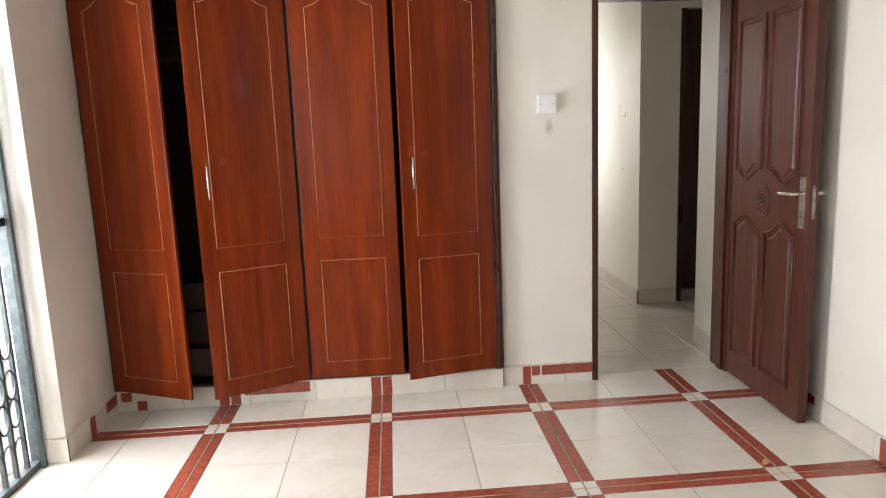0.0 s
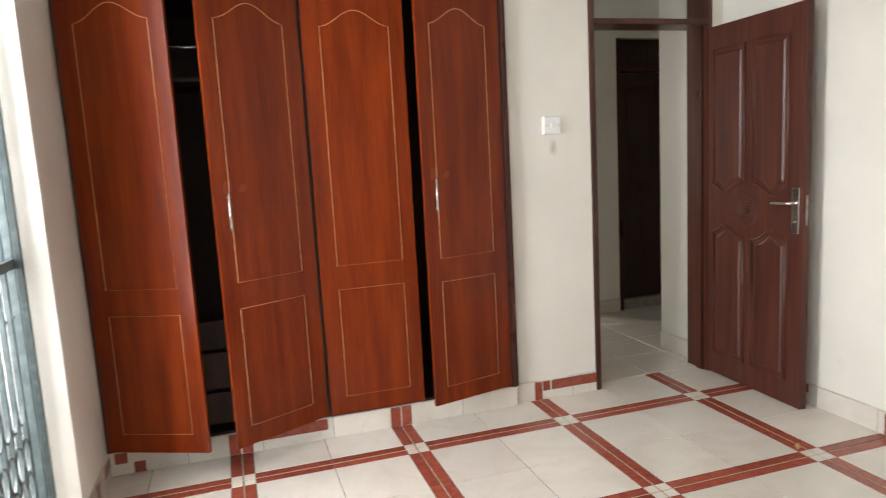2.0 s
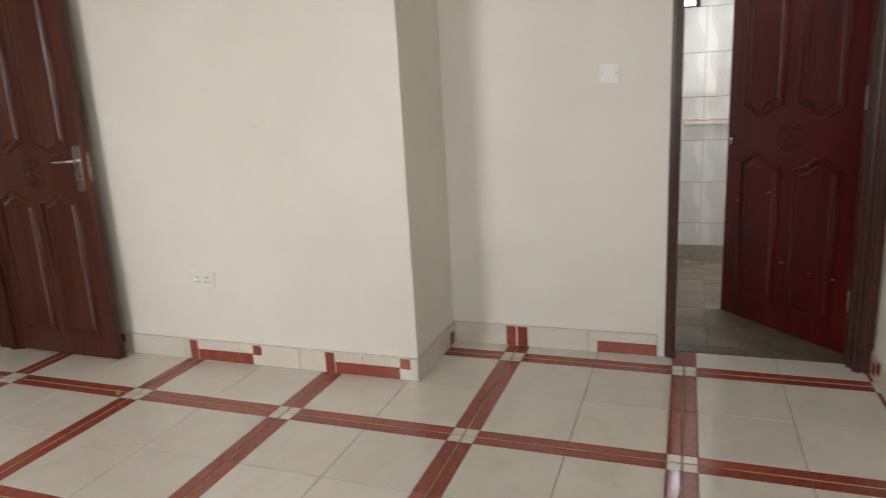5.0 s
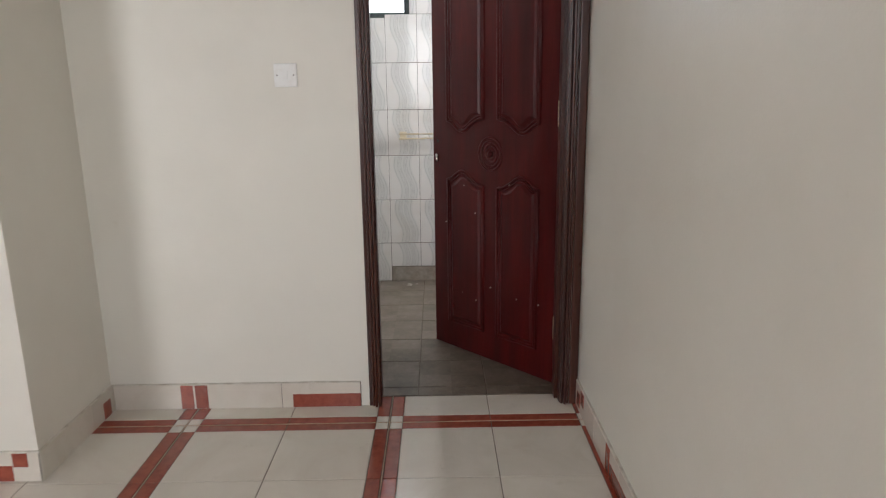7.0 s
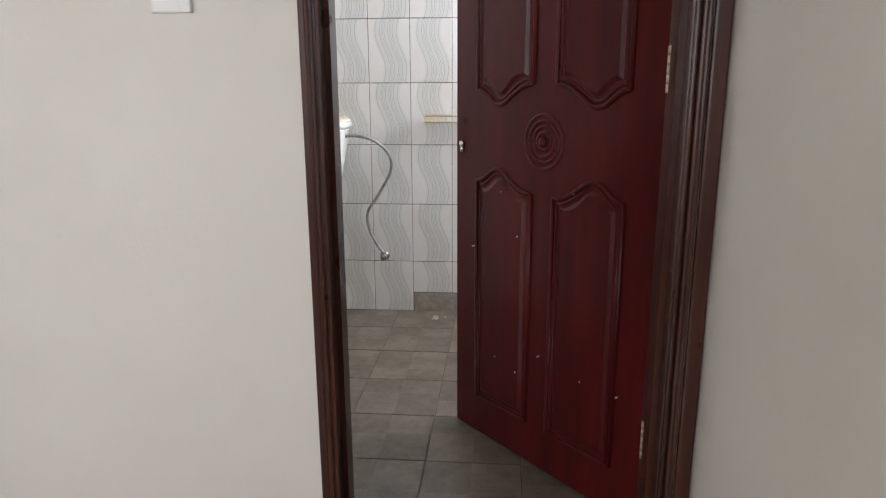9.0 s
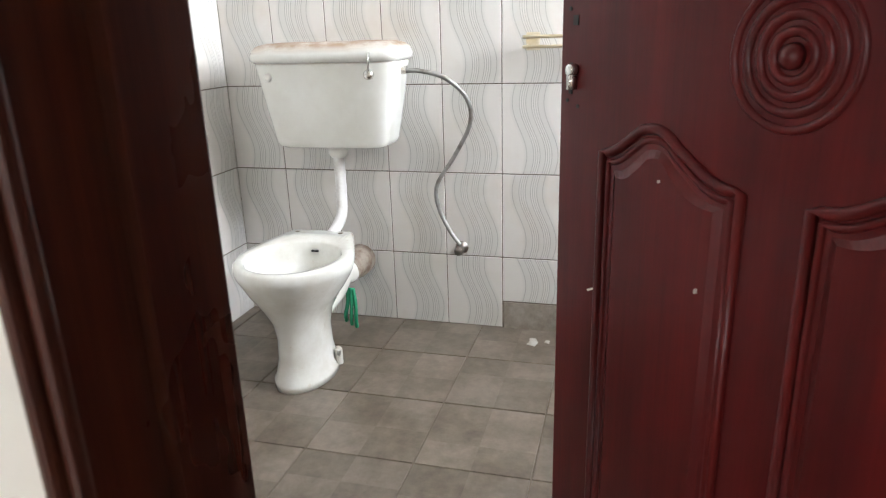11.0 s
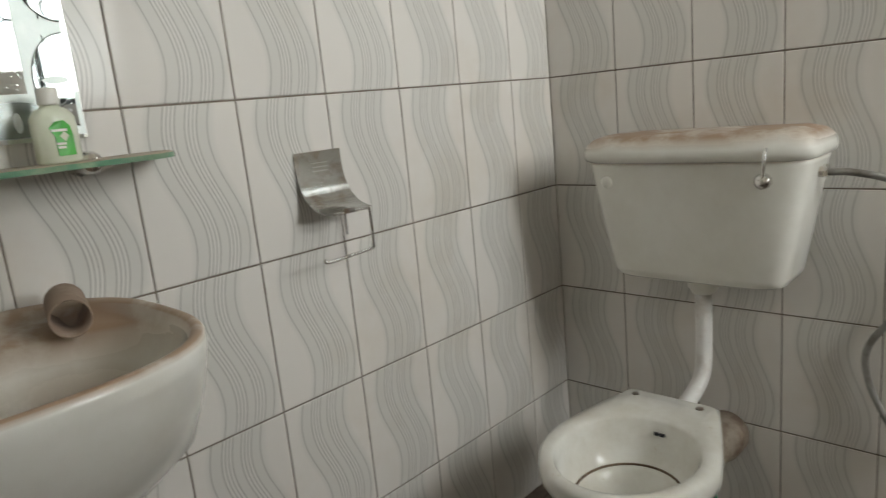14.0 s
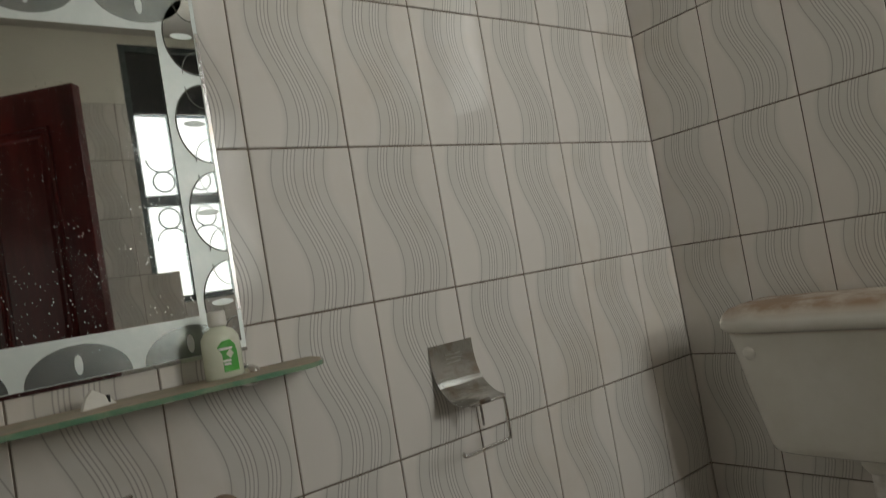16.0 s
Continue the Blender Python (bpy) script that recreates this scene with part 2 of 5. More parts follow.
M_DOOR_BATH = mat("varnished_red_door_wood", (0.13, 0.015, 0.012), 0.22, build=wood_build((0.105, 0.009, 0.008), (0.068, 0.0055, 0.0055), (0.04, 0.004, 0.004), (0.3, 0.38), 10), coat=0.08, spec=0.18)
M_FRAME = mat("door_frame_wood", (0.06, 0.012, 0.008), 0.25, build=wood_build((0.10, 0.028, 0.014), (0.055, 0.014, 0.008), (0.028, 0.007, 0.005), (0.25, 0.4)), coat=0.1, spec=0.4)
M_INLAY = mat("inlay_line", (0.55, 0.26, 0.09), 0.35)
M_JOINT = mat("pale_tile_joint", (0.55, 0.38, 0.25), 0.6)
M_CREAM = mat("cream_floor_tile", (0.7, 0.64, 0.54), 0.2, build=cream_tile_build)
M_RED = mat("red_floor_tile", (0.3, 0.07, 0.045), 0.22, build=red_tile_build)
M_GROUT = mat("grout", (0.2, 0.16, 0.12), 0.9, build=grout_build)
M_GROUT_BATH = mat("bath_grout", (0.2, 0.16, 0.13), 0.9, build=dusty_build((0.22, 0.182, 0.148), (0.12, 0.095, 0.072), 0.4, 0.7))
M_WAVE_X = mat("wavy_wall_tile_x", (0.78, 0.76, 0.72), 0.07, build=wave_tile_build(0))
M_WAVE_Y = mat("wavy_wall_tile_y", (0.78, 0.76, 0.72), 0.07, build=wave_tile_build(1))
M_BATHFLOOR = mat("bath_floor_tile", (0.35, 0.31, 0.27), 0.38, build=bath_floor_build)
M_CERAMIC = mat("white_ceramic", (0.8, 0.79, 0.75), 0.1, build=ceramic_build, coat=0.3)

def clean_ceramic_build(nt, b):
    v = coords(nt, world_space=True)
    col = ramp(nt, noise_fac(nt, v, 7, 6, 0.65), [(0.32, (0.68, 0.65, 0.58)), (0.6, (0.82, 0.81, 0.765))])
    grime = ramp(nt, noise_fac(nt, v, 30, 7, 0.75), [(0.62, (1, 1, 1)), (0.75, (0.72, 0.62, 0.5))])
    nt.links.new(mix(nt, col, grime, 0.6, "MULTIPLY"), b.inputs["Base Color"])


M_TOILET = mat("stained_ceramic", (0.8, 0.79, 0.75), 0.1, build=clean_ceramic_build, coat=0.3)
M_CHROME = mat("chrome", (0.75, 0.74, 0.72), 0.16, 1.0, build=dusty_build((0.78, 0.77, 0.75), (0.5, 0.42, 0.34), 0.5, 0.75))
# tap chrome, darkened in colour for the dark room it reflects
M_TAP = mat("dark_reflection_chrome", (0.45, 0.44, 0.43), 0.14, 1.0, build=dusty_build((0.48, 0.47, 0.45), (0.30, 0.25, 0.20), 0.5, 0.75))
M_STEEL = mat("brushed_steel", (0.42, 0.4, 0.38), 0.32, 1.0, build=dusty_build((0.36, 0.345, 0.33), (0.24, 0.17, 0.13), 0.42, 0.62))
M_COVER = mat("tarnished_cover_steel", (0.5, 0.5, 0.48), 0.2, 1.0, build=dusty_build((0.52, 0.52, 0.50), (0.36, 0.29, 0.24), 0.5, 0.72))
M_YELLOW = mat("yellow_paint_mark", (0.62, 0.52, 0.10), 0.6)
M_BRASS = mat("worn_brass", (0.55, 0.44, 0.28), 0.35, 1.0, build=dusty_build((0.7, 0.6, 0.42), (0.75, 0.7, 0.6), 0.45, 0.7))
M_BRAID = mat("braided_hose", (0.33, 0.32, 0.30), 0.45, 0.7, build=dusty_build((0.35, 0.34, 0.32), (0.2, 0.18, 0.16)))
M_PLASTIC = mat("white_plastic", (0.79, 0.775, 0.72), 0.3, build=dusty_build((0.80, 0.785, 0.73), (0.70, 0.67, 0.60), 0.5, 0.8))
M_SWITCH_WHITE = mat("switch_plastic", (0.85, 0.85, 0.83), 0.3, build=dusty_build((0.87, 0.87, 0.85), (0.78, 0.76, 0.71), 0.5, 0.8))
M_PIPE = mat("pvc_pipe", (0.75, 0.73, 0.70), 0.35, build=dusty_build((0.78, 0.76, 0.74), (0.6, 0.55, 0.5), 0.5, 0.8))
M_GRILLE = mat("green_grey_metal", (0.055, 0.07, 0.065), 0.4, 0.2, build=dusty_build((0.05, 0.066, 0.066), (0.10, 0.125, 0.125), 0.45, 0.75))
M_DARK = mat("dark_hole", (0.012, 0.011, 0.010), 0.7)
M_MIRROR = mat("mirror_glass", (0.82, 0.85, 0.84), 0.02, 1.0, build=mirror_build)
M_FROST = mat("frosted_mirror_band", (0.62, 0.68, 0.66), 0.45, 0.35, build=dusty_build((0.62, 0.68, 0.66), (0.7, 0.74, 0.72)))
M_FROST_DARK = mat("etched_half_disc", (0.30, 0.34, 0.33), 0.22, 0.8, build=dusty_build((0.33, 0.37, 0.36), (0.42, 0.45, 0.43)))
M_GLASS_EDGE = mat("green_shelf_glass", (0.16, 0.33, 0.22), 0.08, build=dusty_build((0.13, 0.27, 0.18), (0.3, 0.36, 0.25)))
M_DUST = mat("dusty_glass_top", (0.36, 0.30, 0.22), 0.6, build=dusty_build((0.30, 0.27, 0.20), (0.42, 0.33, 0.25), 0.4, 0.65))
M_SOAP = mat("pale_bottle", (0.70, 0.73, 0.60), 0.25, build=dusty_build((0.68, 0.72, 0.58), (0.74, 0.75, 0.65)))
M_GREEN = mat("green_label", (0.05, 0.36, 0.05), 0.35)
M_GREENTAPE = mat("green_strip", (0.01, 0.26, 0.12), 0.5)
M_CARD = mat("cardboard_core", (0.30, 0.22, 0.17), 0.8, build=dusty_build((0.28, 0.20, 0.15), (0.38, 0.29, 0.23)))
M_CEMENT = mat("cement_patch", (0.30, 0.26, 0.22), 0.8, build=dusty_build((0.24, 0.20, 0.165), (0.36, 0.31, 0.26), 0.35, 0.65))
M_PLASTER = mat("dusty_plaster", (0.45, 0.42, 0.38), 0.9, build=dusty_build((0.52, 0.49, 0.45), (0.32, 0.28, 0.24), 0.4, 0.7))
M_INK = mat("dark_print", (0.03, 0.03, 0.04), 0.5)
M_RUST = mat("rusty_collar", (0.33, 0.24, 0.18), 0.7, build=dusty_build((0.30, 0.25, 0.20), (0.17, 0.11, 0.075), 0.4, 0.65))
M_WATERLINE = mat("brown_water_line", (0.10, 0.06, 0.03), 0.5, build=dusty_build((0.07, 0.04, 0.02), (0.24, 0.17, 0.10), 0.4, 0.7))
M_RED_DOT = mat("red_dot", (0.5, 0.02, 0.015), 0.3)
M_STAIN = mat("smoky_smudge", (0.42, 0.36, 0.29), 0.8, build=dusty_build((0.66, 0.63, 0.56), (0.45, 0.39, 0.32), 0.4, 0.7))
M_LEAF = mat("dry_leaf", (0.45, 0.27, 0.07), 0.7, build=dusty_build((0.5, 0.3, 0.08), (0.35, 0.2, 0.06)))
M_GROUND = mat("pale_ground", (0.4, 0.38, 0.34), 0.9, build=dusty_build((0.45, 0.42, 0.38), (0.34, 0.31, 0.27)))


def glass_build(nt, b):
    b.inputs["Transmission Weight"].default_value = 1.0


M_GLASS = mat("window_glass", (0.95, 0.97, 0.97), 0.02, build=glass_build)


# ---- mesh helpers ----
def finish(name, bm, material, parent=None, label="", smooth=False):
    bmesh.ops.recalc_face_normals(bm, faces=bm.faces)
    me = bpy.data.meshes.new(name)
    bm.to_mesh(me)
    bm.free()
    me.materials.append(material)
    if smooth:
        for p in me.polygons:
            p.use_smooth = True
    ob = new(name, me)
    if parent:
        ob.parent = parent
    if label:
        ob["label"] = label
    return ob


def part(name, bm, material, parent, label="", smooth=False):
    return finish(name, bm, material, parent, label, smooth)


def thing(name, label, category, at=(0, 0, 0), turn=0.0, group=""):
    ob = new(name)
    ob.matrix_world = pose(*at, 0, 0, turn)
    return tagged(ob, label, category, group)


def structure(name, bm, material, label, category):
    return tagged(finish(name, bm, material), label, category, kind="structure")


def box(bm, x0, x1, y0, y1, z0, z1, bevel=0.0):
    vs = [bm.verts.new((x, y, z)) for x in (x0, x1) for y in (y0, y1) for z in (z0, z1)]
    fs = [bm.faces.new([vs[i] for i in q]) for q in
          ((0, 1, 3, 2), (4, 6, 7, 5), (0, 4, 5, 1), (2, 3, 7, 6), (0, 2, 6, 4), (1, 5, 7, 3))]
    if bevel:
        es = {e for f in fs for e in f.edges}
        bmesh.ops.bevel(bm, geom=list(es), offset=bevel, segments=2, affect="EDGES", profile=0.6)
    return bm


def bx(*a, bevel=0.0):
    return box(bmesh.new(), *a, bevel=bevel)


def loft(bm, rings, cap0=True, cap1=True):
    loops = [[bm.verts.new(p) for p in r] for r in rings]
    n = len(loops[0])
    for a, b in zip(loops, loops[1:]):
        for i in range(n):
            bm.faces.new((a[i], a[(i + 1) % n], b[(i + 1) % n], b[i]))
    if cap0:
        bm.faces.new(loops[0])
    if cap1:
        bm.faces.new(loops[-1])
    return bm


def tube(bm, pts, r, n=10, closed=False):
    pts = [Vector(p) for p in pts]
    rings = []
    up = Vector((0.31, 0.17, 0.93)).normalized()
    for i, p in enumerate(pts):
        a = pts[i - 1] if (i or closed) else p
        b = pts[(i + 1) % len(pts)] if (i + 1 < len(pts) or closed) else p
        d = (b - a).normalized()
        s = d.cross(up)
        if s.length < 1e-3:
            s = d.cross(Vector((1, 0, 0)))
        s.normalize()
        up = s.cross(d).normalized()
        rings.append([p + r * (math.cos(t) * s + math.sin(t) * up) for t in (2 * math.pi * k / n for k in range(n))])
    if closed:
        rings.append(rings[0])
        loops = [[bm.verts.new(q) for q in ring] for ring in rings[:-1]]
        m = len(loops)
        for j in range(m):
            a, b = loops[j], loops[(j + 1) % m]
            for i in range(n):
                bm.faces.new((a[i], a[(i + 1) % n], b[(i + 1) % n], b[i]))
        return bm
    return loft(bm, rings)


def smooth_path(pts, n=8):
    """Catmull-Rom through the points."""
    p = [Vector(q) for q in pts]
    p = [2 * p[0] - p[1]] + p + [2 * p[-1] - p[-2]]
    out = []
    for i in range(1, len(p) - 2):
        for k in range(n):
            t = k / n
            out.append(0.5 * ((2 * p[i]) + (p[i + 1] - p[i - 1]) * t + (2 * p[i - 1] - 5 * p[i] + 4 * p[i + 1] - p[i + 2]) * t * t
                              + (3 * p[i] - p[i - 1] - 3 * p[i + 1] + p[i + 2]) * t ** 3))
    return out + [p[-2]]


def lathe(bm, profile, n=24, sx=1.0, sy=1.0, at=(0, 0, 0), axis="z"):
    rings = []
    for r, h in profile:
        ring = []
        for k in range(n):
            a = 2 * math.pi * k / n
            u, v = r * sx * math.cos(a), r * sy * math.sin(a)
            q = {"z": (u, v, h), "y": (u, h, v), "x": (h, u, v)}[axis]
            ring.append((at[0] + q[0], at[1] + q[1], at[2] + q[2]))
        rings.append(ring)
    return loft(bm, rings)


def prism(bm, outline, y0, y1, inset=0.0):
    """Extrude an (x, z) outline from y0 to y1; the y1 end drawn in by inset for a bevelled field."""
    cx = sum(p[0] for p in outline) / len(outline)
    cz = sum(p[1] for p in outline) / len(outline)
    def pull(p, d):
        v = Vector((p[0] - cx, p[1] - cz))
        return (p[0] - d * (1 if v.x > 0 else -1) * min(1, abs(v.x) / 0.05), p[1] - d * (1 if v.y > 0 else -1) * min(1, abs(v.y) / 0.05))
    top = [pull(p, inset) for p in outline]
    return loft(bm, [[(x, y0, z) for x, z in outline], [(x, y1, z) for x, z in top]])


# ---- structure ----
CEIL, TOP = 2.75, 2.95
WEST, EAST, NORTH, SOUTH = -1.33, 2.13, 3.92, -0.43
INNER, BATH_W, BATH_E, BATH_N, BATH_S = 2.66, 2.84, 4.597, 1.494, -1.1


def wall(name, boxes, label="cream painted plaster wall, slightly scuffed", material=None):
    bm = bmesh.new()
    for b in boxes:
        box(bm, *b)
    return structure(name, bm, material or M_WALL, label, "wall")


# the gap from y -0.25 to 1.45 is added to let the bedroom fill in
wall("wall_west", [(-1.53, WEST, 3.345, 4.6, -0.05, TOP), (-1.53, WEST, 1.45, 2.48, -0.05, TOP), (-1.53, WEST, -0.63, -0.25, -0.05, TOP),
                   (-1.53, WEST, 2.48, 3.345, 2.45, TOP), (-1.53, WEST, -0.25, 1.45, 2.25, TOP), (-1.53, WEST, -0.25, 1.45, -0.05, 0.85)])
wall("wall_south", [(-1.33, INNER, SOUTH - 0.2, SOUTH, -0.05, TOP)])
wall("wall_north", [(0.745, 1.250, NORTH, 4.10, -0.05, TOP), (2.049, 2.33, NORTH, 4.10, -0.05, TOP), (1.250, 2.049, NORTH, 4.10, 2.507, TOP),
                    (WEST, 0.745, 3.90, 4.1, 2.5, TOP)], "cream painted plaster wall with a brown smudge", M_WALL_SMUDGED)
wall("wall_closet_back", [(WEST, 0.9, 4.52, 4.62, -0.05, TOP), (0.745, 0.9, 4.1, 4.52, -0.05, TOP)])
wall("wall_east", [(EAST, 2.33, 1.52, NORTH, -0.05, TOP), (2.33, INNER + 0.18, 1.52, 1.70, -0.05, TOP)])
wall("wall_bath_door", [(INNER, BATH_W - 0.008, 0.444, 1.52, -0.05, TOP), (INNER, BATH_W - 0.008, BATH_S - 0.2, -0.385, -0.05, TOP),
                        (INNER, BATH_W - 0.008, -0.385, 0.444, 2.085, TOP)])
wall("wall_bath_north", [(BATH_W - 0.008, 4.80, BATH_N + 0.008, 1.70, -0.05, TOP)])
wall("wall_bath_east", [(BATH_E + 0.008, 4.80, 0.86, BATH_N + 0.008, -0.05, TOP), (BATH_E + 0.008, 4.80, BATH_S - 0.2, 0.31, -0.05, TOP),
                        (BATH_E + 0.008, 4.80, 0.31, 0.86, -0.05, 1.75), (BATH_E + 0.008, 4.80, 0.31, 0.86, 2.35, TOP)])
wall("wall_bath_south", [(BATH_W - 0.008, 3.90, BATH_S - 0.2, BATH_S - 0.008, -0.05, TOP), (4.55, 4.605, BATH_S - 0.2, BATH_S - 0.008, -0.05, TOP),
                         (3.90, 4.55, BATH_S - 0.2, BATH_S - 0.008, -0.05, 1.30), (3.90, 4.55, BATH_S - 0.2, BATH_S - 0.008, 2.70, TOP)])
HALL_LABEL = "pale green-cream hall wall with small scuff marks"
wall("wall_hall_door", [(2.09, 2.33, 4.10, 4.47, -0.05, TOP), (2.33, 3.6, 4.27, 4.47, -0.05, TOP)], HALL_LABEL)
wall("wall_hall_north", [(2.24, 2.40, 5.48, 5.63, -0.05, TOP), (2.40, 3.25, 5.48, 5.63, 2.25, TOP), (3.25, 3.6, 5.48, 5.63, -0.05, TOP),
                         (2.40, 3.25, 5.63, 5.70, -0.05, 2.25)], HALL_LABEL)
hall_east = wall("wall_hall_east", [(2.09, 2.24, 5.48, 8.2, -0.05, TOP)], HALL_LABEL)
# hidden wall, with a gap added for the hall fill lamp
wall("wall_hall_west", [(1.0, 1.15, 4.10, 6.3, -0.05, TOP), (1.0, 1.15, 7.5, 8.2, -0.05, TOP), (1.0, 1.15, 6.3, 7.5, -0.05, 0.95),
                        (1.0, 1.15, 6.3, 7.5, 2.25, TOP)], HALL_LABEL)
wall("wall_hall_end", [(1.15, 2.09, 8.05, 8.2, -0.05, TOP), (3.6, 3.75, 4.27, 5.63, -0.05, TOP)], HALL_LABEL)
# ceilings are out of view; their dark paint only tames the bounce
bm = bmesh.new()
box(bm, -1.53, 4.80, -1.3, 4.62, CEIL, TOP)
structure("ceiling", bm, M_CEIL, "unseen off-white ceiling, paint darkened to cut bounced light", "ceiling")
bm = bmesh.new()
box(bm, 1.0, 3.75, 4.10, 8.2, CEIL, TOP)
structure("ceiling_hall", bm, M_CEIL, "unseen off-white hall ceiling, paint darkened to cut bounced light", "ceiling")
bm = bmesh.new()
box(bm, -300, 300, -300, 300, -0.45, -0.40)
structure("ground", bm, M_GROUND, "pale bare ground outside the house", "ground")


def glow_build(nt, b):
    b.inputs["Emission Color"].default_value = (0.93, 0.97, 1.0, 1)
    b.inputs["Emission Strength"].default_value = 3.0


M_SKYGLOW = mat("overcast_sky_glow", (0.8, 0.8, 0.8), 1.0, build=glow_build)
bm = bmesh.new()
box(bm, -3.3, -3.25, 1.8, 9.0, -0.4, 5.0)
structure("backdrop", bm, M_SKYGLOW, "bright white overcast sky outside the opening", "sky")


# ---- door frames ----
def door_frame(name, label, at, turn, width, height, depth, transom=0.0, ribs=True):
    """Local x runs across the opening from 0 to width, y through the wall from 0 (room face) to depth."""
    f = thing(name, label, "door frame", at, turn)
    top = height + transom
    w = 0.032
    part("jamb", bx(-w, 0, 0, depth, -0.01, top + w, bevel=0.004), M_FRAME, f)
    part("jamb", bx(width, width + w, 0, depth, -0.01, top + w, bevel=0.004), M_FRAME, f)
    part("head", bx(0, width, 0, depth, height, height + w, bevel=0.004), M_FRAME, f)
    if transom:
        part("head", bx(0, width, 0, depth, top, top + w, bevel=0.004), M_FRAME, f)
        g = part("transom_pane", bx(0, width, depth * 0.5 - 0.002, depth * 0.5 + 0.002, height + w, top), M_GLASS, f, "clear glass transom pane")
        g.visible_shadow = False
    part("stop", bx(0, 0.014, depth * 0.42, depth * 0.42 + 0.05, 0, height), M_FRAME, f)
    part("stop", bx(width - 0.014, width, depth * 0.2, depth * 0.2 + 0.05, 0, height), M_FRAME, f)
    if ribs:
        for side in (-1, 1):
            x = 0.020 if side < 0 else width
            for k, (a, b, d) in enumerate(((0.003, 0.014, 0.014), (0.0155, 0.026, 0.022), (0.0275, 0.038, 0.011))):
                lo, hi = sorted((x + side * a, x + side * b))
                part("architrave", bx(lo, hi, -d, 0.0, 0.0, top + 0.06, bevel=0.005), M_FRAME, f)
        part("architrave", bx(width + 0.0395, width + 0.074, -0.015, 0.0, 0.0, top + 0.06, bevel=0.005), M_FRAME, f)
        for a, b, d in ((0.003, 0.014, 0.014), (0.0155, 0.026, 0.022), (0.0275, 0.038, 0.011)):
            part("architrave", bx(-0.038, width + 0.038, -d, 0.0, top + a, top + b, bevel=0.005), M_FRAME, f)
    return f


door_frame("door_frame", "dark varnished hardwood bedroom door frame with a glazed transom", (1.282, NORTH - 0.012, 0), 0, 0.735, 2.055, 0.19, transom=0.42, ribs=False)
door_frame("door_frame", "dark ribbed hardwood frame round the bathroom doorway", (INNER - 0.004, 0.412, 0), -90, 0.765, 2.055, 0.205)


def panel_outline(x0, x1, z0, z1, inner_right, arch_top):
    """A door panel whose end beside the rosette has an ogee curve."""
    n = 22
    curve = []
    for k in range(n + 1):
        u = k / n
        a, b = min(1, max(0, (u - 0.04) / 0.30)), min(1, max(0, (u - 0.42) / 0.52))
        h = 0.034 * a * a * (3 - 2 * a) + 0.008 * math.sin(math.pi * min(1, max(0, (u - 0.25) / 0.35))) - 0.05 * b * b * (3 - 2 * b)
        curve.append((u, h))
    pts = []
    for u, h in curve:
        x = x0 + (x1 - x0) * (u if inner_right else 1 - u)
        pts.append((x, (z1 + h) if arch_top else (z0 - h)))
    if not inner_right:
        pts.reverse()
    if arch_top:
        return [(x0, z0)] + pts + [(x1, z0)]
    return [(x0, z1)] + pts + [(x1, z1)]


def carved_door(name, label, at, turn, length, height, y0, y1, material, stile=0.044):
    d = thing(name, label, "door", at, turn)
    part("leaf", bx(0, length, y0, y1, 0.008, height, bevel=0.003), material, d)
    mid, s = length / 2, 0.105
    cells = [(s, mid - stile, 0.14, 0.870, True, True), (mid + stile, length - s, 0.14, 0.870, False, True),
             (s, mid - stile, 1.145, height - 0.13, True, False), (mid + stile, length - s, 1.145, height - 0.13, False, False)]
    for face, out in ((y0, -1), (y1, 1)):
        for c in cells:
            o = panel_outline(*c)
            bm = bmesh.new()
            tube(bm, [(x, face, z) for x, z in o], 0.0075, 8, closed=True)
            px, pz = (c[0] + c[1]) / 2, (c[2] + c[3]) / 2
            tube(bm, [(px + (x - px) * 0.90, face - out * 0.002, pz + (z - pz) * 0.965) for x, z in o], 0.0055, 8, closed=True)
            part("panel_moulding", bm, material, d, smooth=True)
            cx, cz = (c[0] + c[1]) / 2, (c[2] + c[3]) / 2
            inner = [(cx + (x - cx) * 0.82, cz + (z - cz) * 0.94) for x, z in o]
            bm = bmesh.new()
            prism(bm, inner, face - out * 0.001, face + out * 0.006, 0.012)
            part("raised_panel", bm, material, d)
        for r, w in ((0.073, 0.0055), (0.056, 0.006), (0.040, 0.006), (0.024, 0.006)):
            bm = bmesh.new()
            tube(bm, [(mid + r * math.cos(a), face - out * 0.0015, 1.005 + 1.02 * r * math.sin(a)) for a in (2 * math.pi * k / 32 for k in range(32))], w, 8, closed=True)
            part("rosette_ring", bm, material, d, smooth=True)
        bm = bmesh.new()
        lathe(bm, [(0.014, 0.0), (0.013, out * 0.008), (0.006, out * 0.013), (0.0005, out * 0.014)], 16, at=(mid, face, 1.005), axis="y")
        part("rosette_boss", bm, material, d, smooth=True)
    return d


def hinges(d, y):
    for z in (0.22, 1.14, 1.82):
        bm = bmesh.new()
        for k in range(5):
            lathe(bm, [(0.0075, z + 0.021 * k), (0.0075, z + 0.021 * k + 0.0195)], 10, at=(-0.004, y, 0))
        part("hinge", bm, M_BRASS, d, "worn metal hinge", True)


